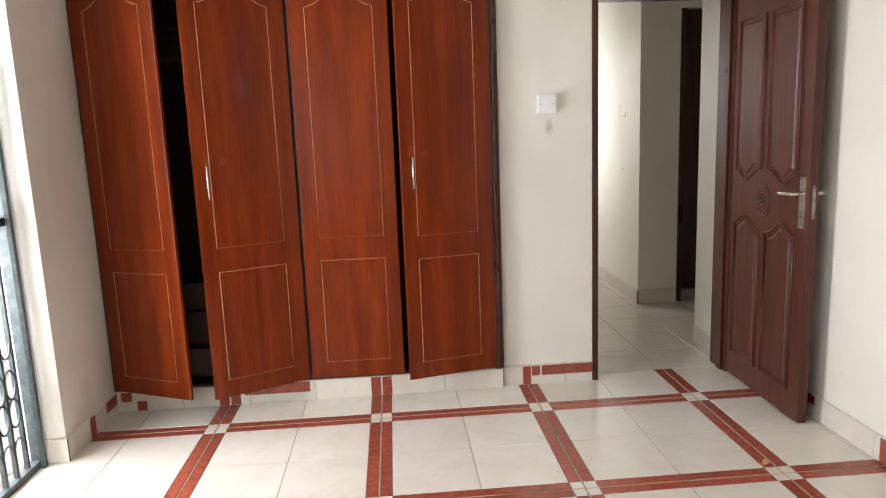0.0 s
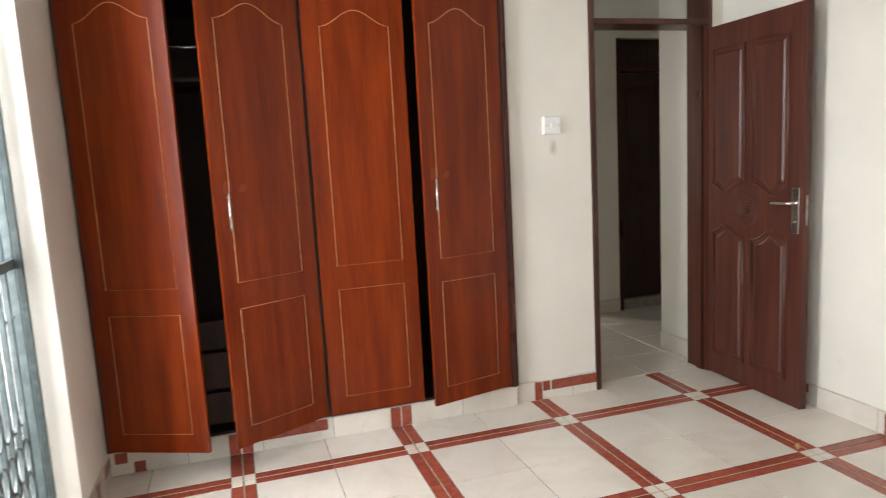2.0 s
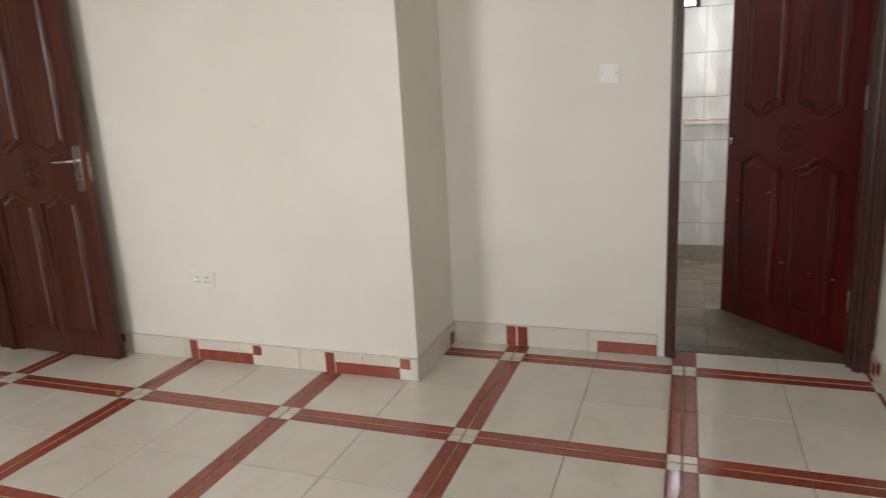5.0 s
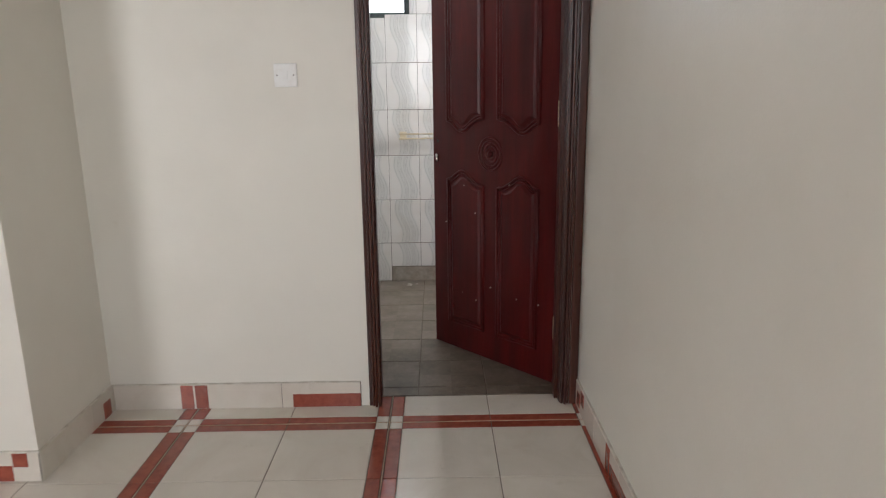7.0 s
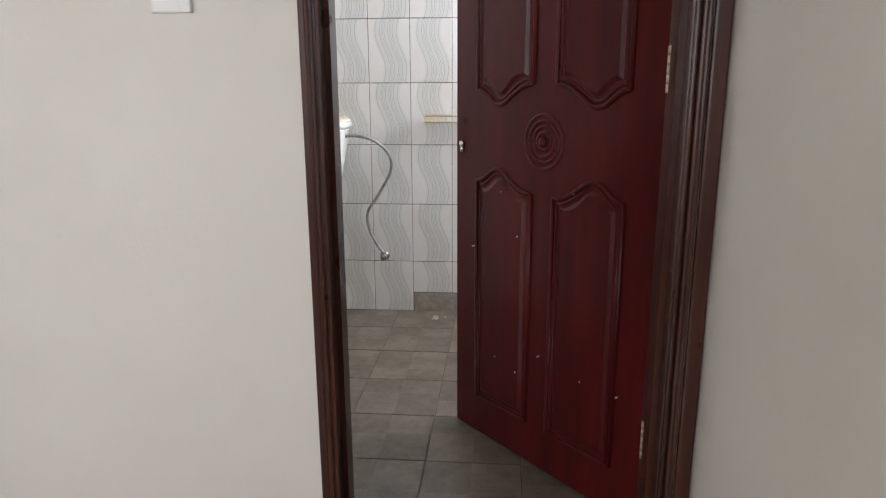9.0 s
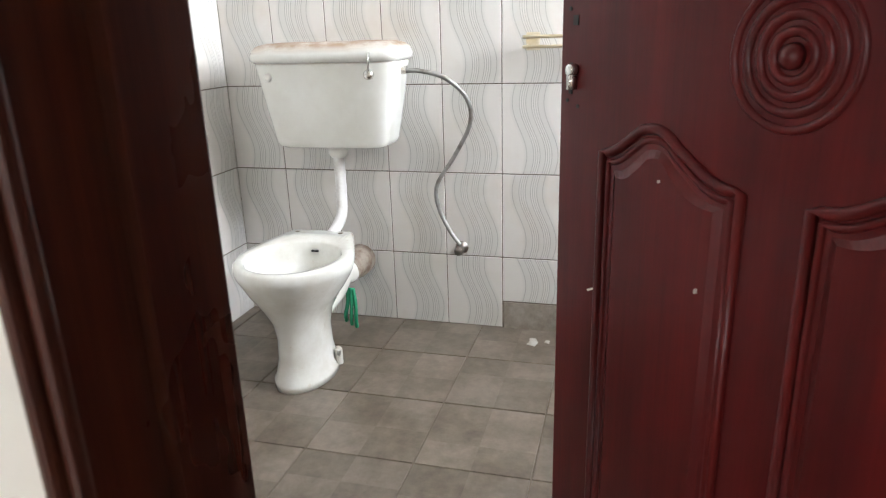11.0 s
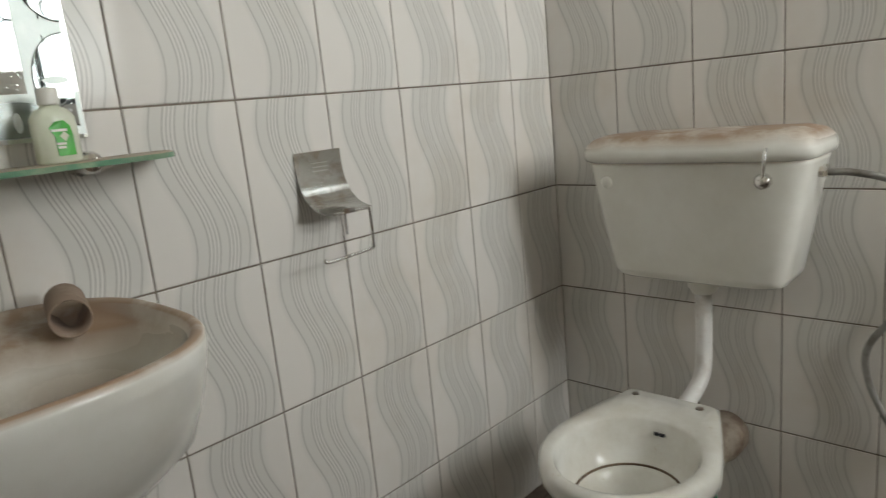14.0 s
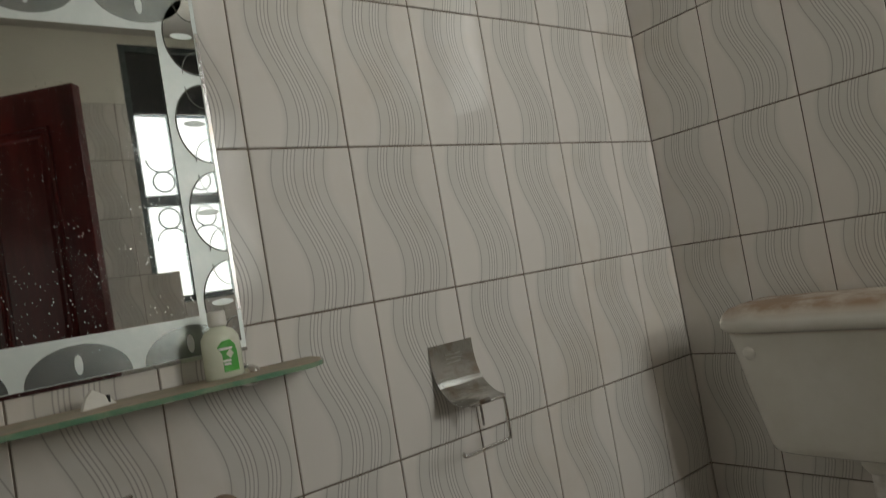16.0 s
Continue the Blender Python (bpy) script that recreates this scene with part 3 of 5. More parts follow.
# bedroom door, standing open about a right angle
door1 = carved_door("bedroom_door", "dark brown carved hardwood door standing wide open", (2.022, 3.965, 0), -91.6, 0.776, 2.035, 0.0, 0.042, M_DOOR, 0.030)
hinges(door1, 0.046)
for face, out in ((0.0, -1), (0.042, 1)):
    lo, hi = sorted((face, face + out * 0.007))
    pl = part("lock_plate", bx(0.708, 0.752, lo, hi, 0.915, 1.145, bevel=0.003), M_CHROME, door1, "polished steel lock plate")
    bm = bmesh.new()
    tube(bm, smooth_path([(0.73, face + out * 0.004, 1.07), (0.73, face + out * 0.045, 1.07), (0.715, face + out * 0.052, 1.07), (0.615, face + out * 0.05, 1.066)], 6), 0.0085, 10)
    part("lever_handle", bm, M_CHROME, door1, "polished steel lever", True)
    bm = bmesh.new()
    lathe(bm, [(0.008, face + out * 0.006), (0.008, face + out * 0.011)], 14, at=(0.73, 0, 0.975), axis="y")
    part("key_cylinder", bm, M_STEEL, door1, "", True)
part("latch_plate", bx(0.775, 0.7785, 0.014, 0.028, 0.96, 1.11), M_STEEL, door1, "steel latch plate on the edge")

# bathroom door, half open into the bathroom
door2 = carved_door("bathroom_door", "dark red varnished carved wooden door standing half open", (2.832, -0.358, 0), 42.0, 0.778, 2.035, -0.042, 0.0, M_DOOR_BATH)
hinges(door2, 0.006)
bm = bmesh.new()
lathe(bm, [(0.0088, -0.002), (0.0088, 0.012), (0.007, 0.014)], 16, sx=1.0, sy=1.0, at=(0.743, 0, 0.980), axis="y")
box(bm, 0.7385, 0.7475, -0.001, 0.013, 0.952, 0.974)
part("key_cylinder", bm, M_CHROME, door2, "bare chrome lock cylinder", True)
part("lever_hole", bx(0.738, 0.750, -0.01, 0.0012, 1.042, 1.056), M_DARK, door2, "empty square handle hole")
part("cylinder_hole", bx(0.749, 0.757, -0.01, 0.0012, 0.945, 0.990), M_DARK, door2)
for x, z in ((0.757, 1.065), (0.76, 0.935), (0.735, 0.928)):
    bm = bmesh.new()
    lathe(bm, [(0.003, -0.001), (0.003, 0.0015)], 8, at=(x, 0, z), axis="y")
    part("screw_hole", bm, M_DARK, door2)
random.seed(5)
for k in range(9):
    x, z = random.uniform(0.08, 0.72), random.uniform(0.2, 0.9)
    w, h = random.uniform(0.001, 0.0022), random.uniform(0.002, 0.006)
    part("paint_fleck", bx(x, x + w, -0.001, 0.0108, z, z + h), M_STAIN, door2)

# dark door at the far end of the hall, its shadow put into the wood colour
d3 = thing("hall_door", "dark closed wooden door down the hall, its shadow added to the colour", "door", (2.40, 5.575, 0), 0)
part("leaf", bx(0.045, 0.805, -0.02, 0.02, 0.085, 1.98, bevel=0.004), M_SHADE_DARK, d3)
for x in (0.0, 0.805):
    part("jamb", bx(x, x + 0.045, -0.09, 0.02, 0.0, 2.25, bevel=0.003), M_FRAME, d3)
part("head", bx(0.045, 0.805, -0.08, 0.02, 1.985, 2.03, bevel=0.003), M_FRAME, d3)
part("transom_panel", bx(0.045, 0.805, -0.01, 0.015, 2.03, 2.25), M_SHADE_DARK, d3)
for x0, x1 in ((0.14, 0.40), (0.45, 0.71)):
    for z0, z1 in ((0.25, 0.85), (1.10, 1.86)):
        part("raised_panel", bx(x0, x1, -0.03, -0.02, z0, z1, bevel=0.004), M_SHADE_DARK, d3)
part("sill", bx(0.045, 0.805, -0.07, 0.02, 0.0, 0.08, bevel=0.003), M_CEMENT, d3, "bare cement sill")


# ---- wardrobe ----
DOOR_Z0, DOOR_Z1, DOOR_T = 0.125, 2.165, 0.020
robe = thing("built_in_wardrobe", "red-brown veneered built-in wardrobe with doors ajar", "wardrobe", (0, 0, 0))
FACE = 3.895
# carcass and drawers carry the shade of the inside in their colour
part("side_panel", bx(WEST + 0.002, WEST + 0.03, FACE, 4.5, 0.11, 2.5), M_SHADE_DARK, robe)
part("side_panel", bx(0.715, 0.743, FACE, 4.5, 0.11, 2.5), M_SHADE_DARK, robe)
part("divider", bx(-0.312, -0.290, FACE + 0.004, 4.5, 0.11, 2.2), M_SHADE_DARK, robe)
part("base_board", bx(WEST + 0.03, 0.715, FACE + 0.01, 4.5, 0.10, 0.122), M_SHADE_DARK, robe)
part("back_panel", bx(WEST + 0.03, 0.715, 4.48, 4.5, 0.122, 2.5), M_SHADE_DARK, robe)
part("top_board", bx(WEST + 0.03, 0.715, FACE + 0.01, 4.48, 2.18, 2.2), M_SHADE_DARK, robe)
part("top_shelf", bx(WEST + 0.03, -0.312, 3.98, 4.48, 1.80, 1.82), M_SHADE_DARK, robe)
part("drawer_front", bx(-1.0, -0.315, 3.97, 3.99, 0.14, 0.30, bevel=0.003), M_SHADE_DARK, robe)
part("drawer_front", bx(-1.0, -0.315, 3.97, 3.99, 0.32, 0.50, bevel=0.003), M_SHADE_DARK, robe)
part("drawer_front", bx(-1.0, -0.315, 3.97, 3.99, 0.52, 0.66, bevel=0.003), M_SHADE_DARK, robe)
bm = bmesh.new()
tube(bm, [(WEST + 0.03, 4.15, 1.98), (-0.31, 4.15, 1.98)], 0.011, 12)
part("hanging_rail", bm, M_CHROME, robe, "chrome hanging rail", True)
for a, b, d in ((0.700, 0.715, 0.020), (0.716, 0.730, 0.028), (0.731, 0.748, 0.014)):
    part("edge_moulding", bx(a, b, FACE - d, FACE, 0.115, 2.5, bevel=0.004), M_FRAME, robe)
part("edge_moulding", bx(WEST + 0.002, WEST + 0.022, FACE - 0.012, FACE, 0.115, 2.5, bevel=0.004), M_FRAME, robe)
part("top_rail", bx(WEST + 0.022, 0.70, FACE - 0.004, FACE + 0.02, 2.17, 2.21, bevel=0.003), M_CLOSET, robe)
for a, b in ((-1.30, -0.31), (-0.30, 0.70)):
    part("upper_front", bx(a, b, FACE - 0.012, FACE + 0.006, 2.215, 2.49, bevel=0.003), M_CLOSET, robe)


def inlay(parent, pts, y):
    bm = bmesh.new()
    closed = len(pts) > 3
    tube(bm, [(x, y, z) for x, z in pts], 0.0017, 6, closed=closed)
    part("inlay_line", bm, M_INLAY, parent, "thin pale routed line", True)


def robe_door(hinge_x, width, angle, hinge_left, handle):
    """A door whose local x runs from the hinge to the free edge."""
    h = new("door")
    h.parent = robe
    h.matrix_local = pose(hinge_x, FACE - 0.002, 0, 0, 0, -angle if hinge_left else 180 + angle)
    y0, y1 = (-DOOR_T, 0.0) if hinge_left else (0.0, DOOR_T)
    out = -DOOR_T if hinge_left else DOOR_T
    part("leaf", bx(0, width, y0, y1, DOOR_Z0, DOOR_Z1, bevel=0.004), M_CLOSET, h)
    m0, m1 = 0.085, width - 0.075
    inlay(h, [(m0, 0.215), (m1, 0.215), (m1, 0.765), (m0, 0.765)], out)
    arc = [(m1 + (m0 - m1) * k / 14, 2.03 + 0.075 * math.sin(math.pi * k / 14) ** 2) for k in range(15)]
    inlay(h, [(m0, 0.885), (m1, 0.885)] + arc, out)
    if handle:
        s = -1 if hinge_left else 1
        x = width - 0.056
        bm = bmesh.new()
        tube(bm, [(x, out + s * 0.026, 1.125), (x, out + s * 0.026, 1.285)], 0.0055, 10)
        for z in (1.14, 1.27):
            tube(bm, [(x, out, z), (x, out + s * 0.026, z)], 0.005, 8)
        part("handle", bm, M_CHROME, h, "satin metal bar handle", True)
    return h


robe_door(-1.308, 0.495, 25, True, False)
robe_door(-0.312, 0.495, 27, False, True)
robe_door(-0.288, 0.492, 0.6, True, False)
robe_door(0.698, 0.485, 14, False, True)


# ---- switches and sockets ----
def wall_plate(name, label, category, at, turn, w, h, rockers, depth=0.012):
    p = thing(name, label, category, at, turn, "light switches" if category == "light switch" else "")
    plastic = M_PLASTIC if category == "power socket" else M_SWITCH_WHITE
    part("plate", bx(-w / 2, w / 2, -depth, 0.0, -h / 2, h / 2, bevel=0.003), plastic, p)
    for x, rw, rh in rockers:
        part("rocker", bx(x - rw / 2, x + rw / 2, -depth - 0.004, -depth, -rh / 2, rh / 2, bevel=0.0015), plastic, p)
    for x in (-w * 0.36, w * 0.36):
        bm = bmesh.new()
        lathe(bm, [(0.003, -depth - 0.0005), (0.003, -depth + 0.0005)], 8, at=(x, 0, 0), axis="y")
        part("screw", bm, M_STEEL, p)
    return p


wall_plate("light_switch", "white square plastic light switch above a smudge", "light switch", (1.005, NORTH, 1.525), 0, 0.094, 0.094, [(0, 0.018, 0.03)], 0.032)
wall_plate("light_switch", "white square plastic light switch beside the bathroom door", "light switch", (INNER, 0.71, 1.352), -90, 0.086, 0.086, [(0, 0.018, 0.032)])
sk = wall_plate("power_socket", "white double power socket low on the wall", "power socket", (EAST, 2.675, 0.443), -90, 0.145, 0.085, [(-0.045, 0.012, 0.02), (0.045, 0.012, 0.02)])
for x in (-0.03, 0.03):
    for dx, dz in ((0, 0.012), (-0.011, -0.012), (0.011, -0.012)):
        part("slot", bx(x + dx - 0.003, x + dx + 0.003, -0.0126, -0.0115, dz - 0.004, dz + 0.004), M_DARK, sk)


# ---- grille in the west opening ----
gr = thing("security_grille", "dark green metal folding security grille across the opening", "security grille", (-1.455, 0, 0))
GY0, GY1, GZ = 2.485, 3.34, 2.44
for y in (GY0 + 0.015, GY1 - 0.015):
    part("post", bx(-0.02, 0.02, y - 0.015, y + 0.015, 0.0, GZ, bevel=0.002), M_GRILLE, gr)
part("post", bx(0.028, 0.05, GY1 - 0.05, GY1 - 0.03, 0.0, GZ, bevel=0.002), M_GRILLE, gr)
for z, h in ((0.0, 0.03), (1.085, 0.035), (GZ - 0.03, 0.03)):
    part("rail", bx(-0.024, 0.024, GY0 + 0.03, GY1 - 0.03, z, z + h, bevel=0.002), M_GRILLE, gr)
bars = [GY0 + 0.085 + 0.084 * k for k in range(9)]
for y in bars:
    part("bar", bx(-0.010, 0.010, y - 0.008, y + 0.008, 0.03, GZ - 0.03, bevel=0.002), M_GRILLE, gr)
    for z in (0.92, 1.40):
        bm = bmesh.new()
        lathe(bm, [(0.006, 0.010), (0.007, 0.014), (0.003, 0.017)], 8, at=(0, y, z), axis="x")
        part("rivet", bm, M_GRILLE, gr)
for i, y in enumerate(bars[:-1]):
    yc = y + 0.042
    for zc in (0.30, 0.425, 1.62, 1.745):
        bm = bmesh.new()
        tube(bm, [(0.004, yc + 0.038 * math.cos(a), zc + 0.062 * math.sin(a)) for a in (2 * math.pi * k / 20 for k in range(20))], 0.005, 6, closed=True)
        part("ring", bm, M_GRILLE, gr)
    for zc, s in ((0.55, 1), (0.175, -1), (1.87, 1), (1.495, -1)):
        bm = bmesh.new()
        tube(bm, [(0.004, yc + 0.038 * math.cos(a), zc + s * (0.05 - 0.062 * math.sin(a))) for a in (math.pi * k / 12 for k in range(13))], 0.005, 6)
        part("scroll", bm, M_GRILLE, gr)


# ---- bathroom fixtures ----
def ring_rr(cx, cy, a, b, z, p=4.0, n=40):
    out = []
    for k in range(n):
        t = 2 * math.pi * (k + 0.5) / n
        c, s = math.cos(t), math.sin(t)
        out.append((cx + a * math.copysign(abs(c) ** (2 / p), c), cy + b * math.copysign(abs(s) ** (2 / p), s), z))
    return out


def egg(cx, cy, front, back, b, z, n=44):
    out = []
    for k in range(n):
        t = 2 * math.pi * k / n
        c, s = math.cos(t), math.sin(t)
        out.append((cx + (back if c > 0 else front) * c, cy + b * s, z))
    return out


TY = 1.02
toilet = thing("toilet_bowl", "white ceramic toilet bowl without a seat, dusty and stained", "toilet")
bm = bmesh.new()
rings = [egg(4.12, TY, f, k, b, z) for z, f, k, b in
         ((0.0, 0.142, 0.145, 0.092), (0.022, 0.142, 0.145, 0.092), (0.034, 0.132, 0.138, 0.084), (0.09, 0.118, 0.13, 0.074),
          (0.16, 0.116, 0.128, 0.073), (0.215, 0.128, 0.138, 0.084), (0.265, 0.155, 0.16, 0.112))]


def rim_ring(front, back, b, bb, z, n=44):
    """Round in front, straight tapering sides and a flat back edge."""
    out = []
    for k in range(n):
        t = 2 * math.pi * k / n
        c, s = math.cos(t), math.sin(t)
        if c <= 0:
            out.append((4.12 + front * c, TY + b * s, z))
        else:
            u = min(1.0, 1.25 * c ** 0.85)
            w = b + (bb - b) * u ** 1.25
            out.append((4.12 + back * u, TY + 0.028 * u + math.copysign(w * min(1.0, abs(s) / 0.62) ** 0.8, s), z))
    return out


rings += [rim_ring(f, k, b, bb, z) for z, f, k, b, bb in
          ((0.315, 0.185, 0.20, 0.15, 0.08), (0.35, 0.20, 0.23, 0.172, 0.095), (0.368, 0.21, 0.25, 0.181, 0.105),
           (0.380, 0.211, 0.256, 0.184, 0.108), (0.398, 0.208, 0.256, 0.182, 0.108), (0.406, 0.198, 0.248, 0.174, 0.102))]
rings += [egg(4.10, TY, f, k, b, z) for z, f, k, b in
          ((0.406, 0.166, 0.156, 0.147), (0.399, 0.160, 0.150, 0.141), (0.375, 0.158, 0.147, 0.138), (0.34, 0.150, 0.138, 0.130), (0.312, 0.136, 0.122, 0.114),
           (0.302, 0.122, 0.110, 0.102), (0.297, 0.118, 0.106, 0.098), (0.285, 0.108, 0.098, 0.090), (0.262, 0.075, 0.07, 0.06), (0.225, 0.04, 0.04, 0.032))]
loft(bm, rings)
part("bowl", bm, M_TOILET, toilet, smooth=True)
bm = bmesh.new()
tube(bm, egg(4.10, TY, 0.129, 0.116, 0.108, 0.3075), 0.0028, 6, closed=True)
part("water_line", bm, M_WATERLINE, toilet, "dark brown water line in the bowl", True)
for y in (TY - 0.048, TY + 0.108):
    bm = bmesh.new()
    lathe(bm, [(0.009, 0.404), (0.008, 0.4085), (0.003, 0.409)], 14, at=(4.345, y, 0))
    part("seat_hole", bm, M_STEEL, toilet)
for y in (TY - 0.096, TY + 0.096):
    bm = bmesh.new()
    lathe(bm, [(0.014, 0.0), (0.013, 0.05), (0.006, 0.058)], 14, at=(4.17, y * 0.92 + TY * 0.08, 0.02))
    part("floor_bolt", bm, M_CERAMIC, toilet)
    bm = bmesh.new()
    lathe(bm, [(0.009, -0.004), (0.008, 0.004), (0.003, 0.006)], 12, at=(4.155, y, 0.062), axis="y")
    part("bolt_head", bm, M_STEEL, toilet, "rusty bolt head")
bm = bmesh.new()
tube(bm, smooth_path([(4.20, TY, 0.17), (4.34, TY - 0.01, 0.20), (4.40, TY - 0.015, 0.235), (4.445, TY - 0.03, 0.235)], 5), 0.040, 16)
part("outlet", bm, M_TOILET, toilet, smooth=True)
for k in range(2):
    part("print_mark", bx(4.240, 4.2455, TY - 0.012 + 0.013 * k, TY - 0.002 + 0.013 * k, 0.372, 0.378), M_INK, toilet)

collar = thing("waste_pipe", "rough grey waste pipe collar coming out of the wall", "pipe")
bm = bmesh.new()
lathe(bm, [(0.041, 4.44), (0.048, 4.445), (0.049, 4.52), (0.056, 4.525), (0.057, 4.597)], 24, at=(0, TY - 0.015, 0.235), axis="x")
part("collar", bm, M_RUST, collar, smooth=True)
tape = thing("green_strap", "bright green plastic strip hanging behind the toilet", "strap")
for k, (dy, dz) in enumerate(((0.0, 0.0), (0.010, 0.012), (-0.009, -0.008))):
    bm = bmesh.new()
    tube(bm, smooth_path([(4.40, TY - 0.045 + dy, 0.19), (4.385, TY - 0.052 + dy * 1.5, 0.14), (4.38, TY - 0.048 + dy * 2, 0.085 + dz), (4.39, TY - 0.045 + dy * 2, 0.055 + dz)], 6), 0.007, 6)
    part("strand", bm, M_GREENTAPE, tape, smooth=True)

CY = 1.012
cist = thing("toilet_cistern", "white ceramic cistern on the tiled wall, dusty lid", "cistern")
bm = bmesh.new()
loft(bm, [ring_rr(4.4925 - d, CY, 0.092 + d - 0.006, hw, z, 6.5) for z, hw, d in
          ((0.682, 0.180, 0.004), (0.688, 0.192, 0.008), (0.704, 0.199, 0.010), (0.82, 0.222, 0.014), (0.945, 0.244, 0.018), (0.957, 0.246, 0.018))])
part("tank", bm, M_CERAMIC, cist, smooth=True)
bm = bmesh.new()
loft(bm, [ring_rr(4.4725, CY, 0.115 + d, 0.258 + d, z, 5.5) for z, d in
          ((0.955, -0.012), (0.962, 0.0), (0.972, 0.003), (0.984, 0.001), (0.998, -0.006), (1.009, -0.018), (1.016, -0.04), (1.019, -0.09))])
part("lid", bm, M_CERAMIC, cist, "ceramic lid with brown dust", True)
bm = bmesh.new()
lathe(bm, [(0.014, 4.385), (0.014, 4.372), (0.010, 4.368), (0.004, 4.366)], 18, at=(0, CY + 0.185, 0.912), axis="x")
part("plug", bm, M_PLASTIC, cist, smooth=True)
bm = bmesh.new()
lathe(bm, [(0.016, 4.385), (0.016, 4.362), (0.010, 4.356)], 18, at=(0, CY - 0.166, 0.918), axis="x")
tube(bm, [(4.360, CY - 0.166, 0.915), (4.352, CY - 0.176, 0.985)], 0.0035, 8)
part("flush_lever", bm, M_CHROME, cist, "chrome flush lever", True)
bm = bmesh.new()
tube(bm, smooth_path([(4.47, CY, 0.685), (4.47, CY, 0.60), (4.468, CY, 0.50), (4.455, CY, 0.44), (4.415, CY + 0.005, 0.405), (4.35, CY + 0.015, 0.375)], 6), 0.019, 14)
pipe = part("flush_pipe", bm, M_PIPE, cist, "white plastic flush pipe", True)
bm = bmesh.new()
lathe(bm, [(0.024, 0.64), (0.034, 0.655), (0.034, 0.684)], 18, at=(4.47, CY, 0))
part("pipe_nut", bm, M_PLASTIC, cist, smooth=True)

hose = thing("supply_hose", "braided metal water hose from a wall valve to the cistern", "hose")
bm = bmesh.new()
tube(bm, smooth_path([(4.475, 0.768, 0.922), (4.48, 0.71, 0.920), (4.50, 0.635, 0.895), (4.53, 0.575, 0.83), (4.555, 0.57, 0.745),
                      (4.575, 0.632, 0.63), (4.572, 0.695, 0.53), (4.57, 0.692, 0.45), (4.567, 0.655, 0.37), (4.565, 0.615, 0.315)], 8), 0.0075, 10)
part("hose", bm, M_BRAID, hose, smooth=True)
bm = bmesh.new()
lathe(bm, [(0.014, 0.756), (0.014, 0.778), (0.010, 0.782)], 8, at=(4.475, 0, 0.925), axis="y")
part("nut", bm, M_CHROME, hose)
bm = bmesh.new()
lathe(bm, [(0.026, 4.597), (0.024, 4.588), (0.013, 4.584), (0.012, 4.555), (0.016, 4.552), (0.016, 4.536)], 14, at=(0, 0.615, 0.30), axis="x")
part("valve", bm, M_STEEL, hose, "dull angle valve", True)

rack = thing("wall_rack", "small worn metal rack fixed to the tiles", "towel rack")
for z in (0.985, 1.015):
    bm = bmesh.new()
    tube(bm, smooth_path([(4.595, 0.385, z), (4.545, 0.382, z), (4.53, 0.36, z), (4.53, 0.06, z), (4.545, 0.04, z), (4.595, 0.037, z)], 4), 0.005, 8)
    part("rail", bm, M_BRASS, rack, smooth=True)
for y in (0.375, 0.30, 0.21, 0.12, 0.05):
    part("plate", bx(4.533, 4.595, y - 0.012, y + 0.012, 0.982, 0.988, bevel=0.001), M_BRASS, rack)
part("bracket", bx(4.588, 4.596, 0.345, 0.39, 0.972, 1.028, bevel=0.002), M_BRASS, rack)
part("bracket", bx(4.588, 4.596, 0.03, 0.075, 0.972, 1.028, bevel=0.002), M_BRASS, rack)

# basin
SX = 3.095
sink = thing("wash_basin", "white ceramic wall-hung wash basin with brown dust", "wash basin")
bm = bmesh.new()


def basin_ring(a, y0, y1, z, p=2.9, n=52):
    return ring_rr(SX, (y0 + y1) / 2, a, (y1 - y0) / 2, z, p, n)


loft(bm, [basin_ring(0.10, 1.28, 1.47, 0.655), basin_ring(0.15, 1.215, 1.482, 0.668), basin_ring(0.195, 1.155, 1.488, 0.70), basin_ring(0.228, 1.095, 1.490, 0.755),
          basin_ring(0.233, 1.05, 1.491, 0.82), basin_ring(0.240, 1.03, 1.492, 0.875), basin_ring(0.241, 1.027, 1.492, 0.892), basin_ring(0.238, 1.030, 1.490, 0.901),
          basin_ring(0.231, 1.037, 1.484, 0.903), basin_ring(0.223, 1.046, 1.465, 0.898), basin_ring(0.218, 1.052, 1.452, 0.888), basin_ring(0.213, 1.058, 1.40, 0.882),
          basin_ring(0.206, 1.064, 1.368, 0.872), basin_ring(0.195, 1.075, 1.35, 0.84), basin_ring(0.17, 1.11, 1.325, 0.785), basin_ring(0.10, 1.16, 1.28, 0.757), basin_ring(0.03, 1.2, 1.24, 0.752)])
part("bowl", bm, M_CERAMIC, sink, smooth=True)
ov = part("overflow_slot", bx(SX - 0.003, SX + 0.052, 1.3505, 1.362, 0.845, 0.858, bevel=0.004), M_DARK, sink, "dark overflow slot")
for k in range(4):
    part("print_mark", bx(SX + 0.004 + 0.011 * k, SX + 0.011 + 0.011 * k, 1.3445, 1.352, 0.826, 0.834), M_INK, sink)
bm = bmesh.new()
lathe(bm, [(0.022, 0.7525), (0.020, 0.756), (0.008, 0.757)], 18, at=(SX, 1.22, 0))
part("drain", bm, M_CHROME, sink, smooth=True)

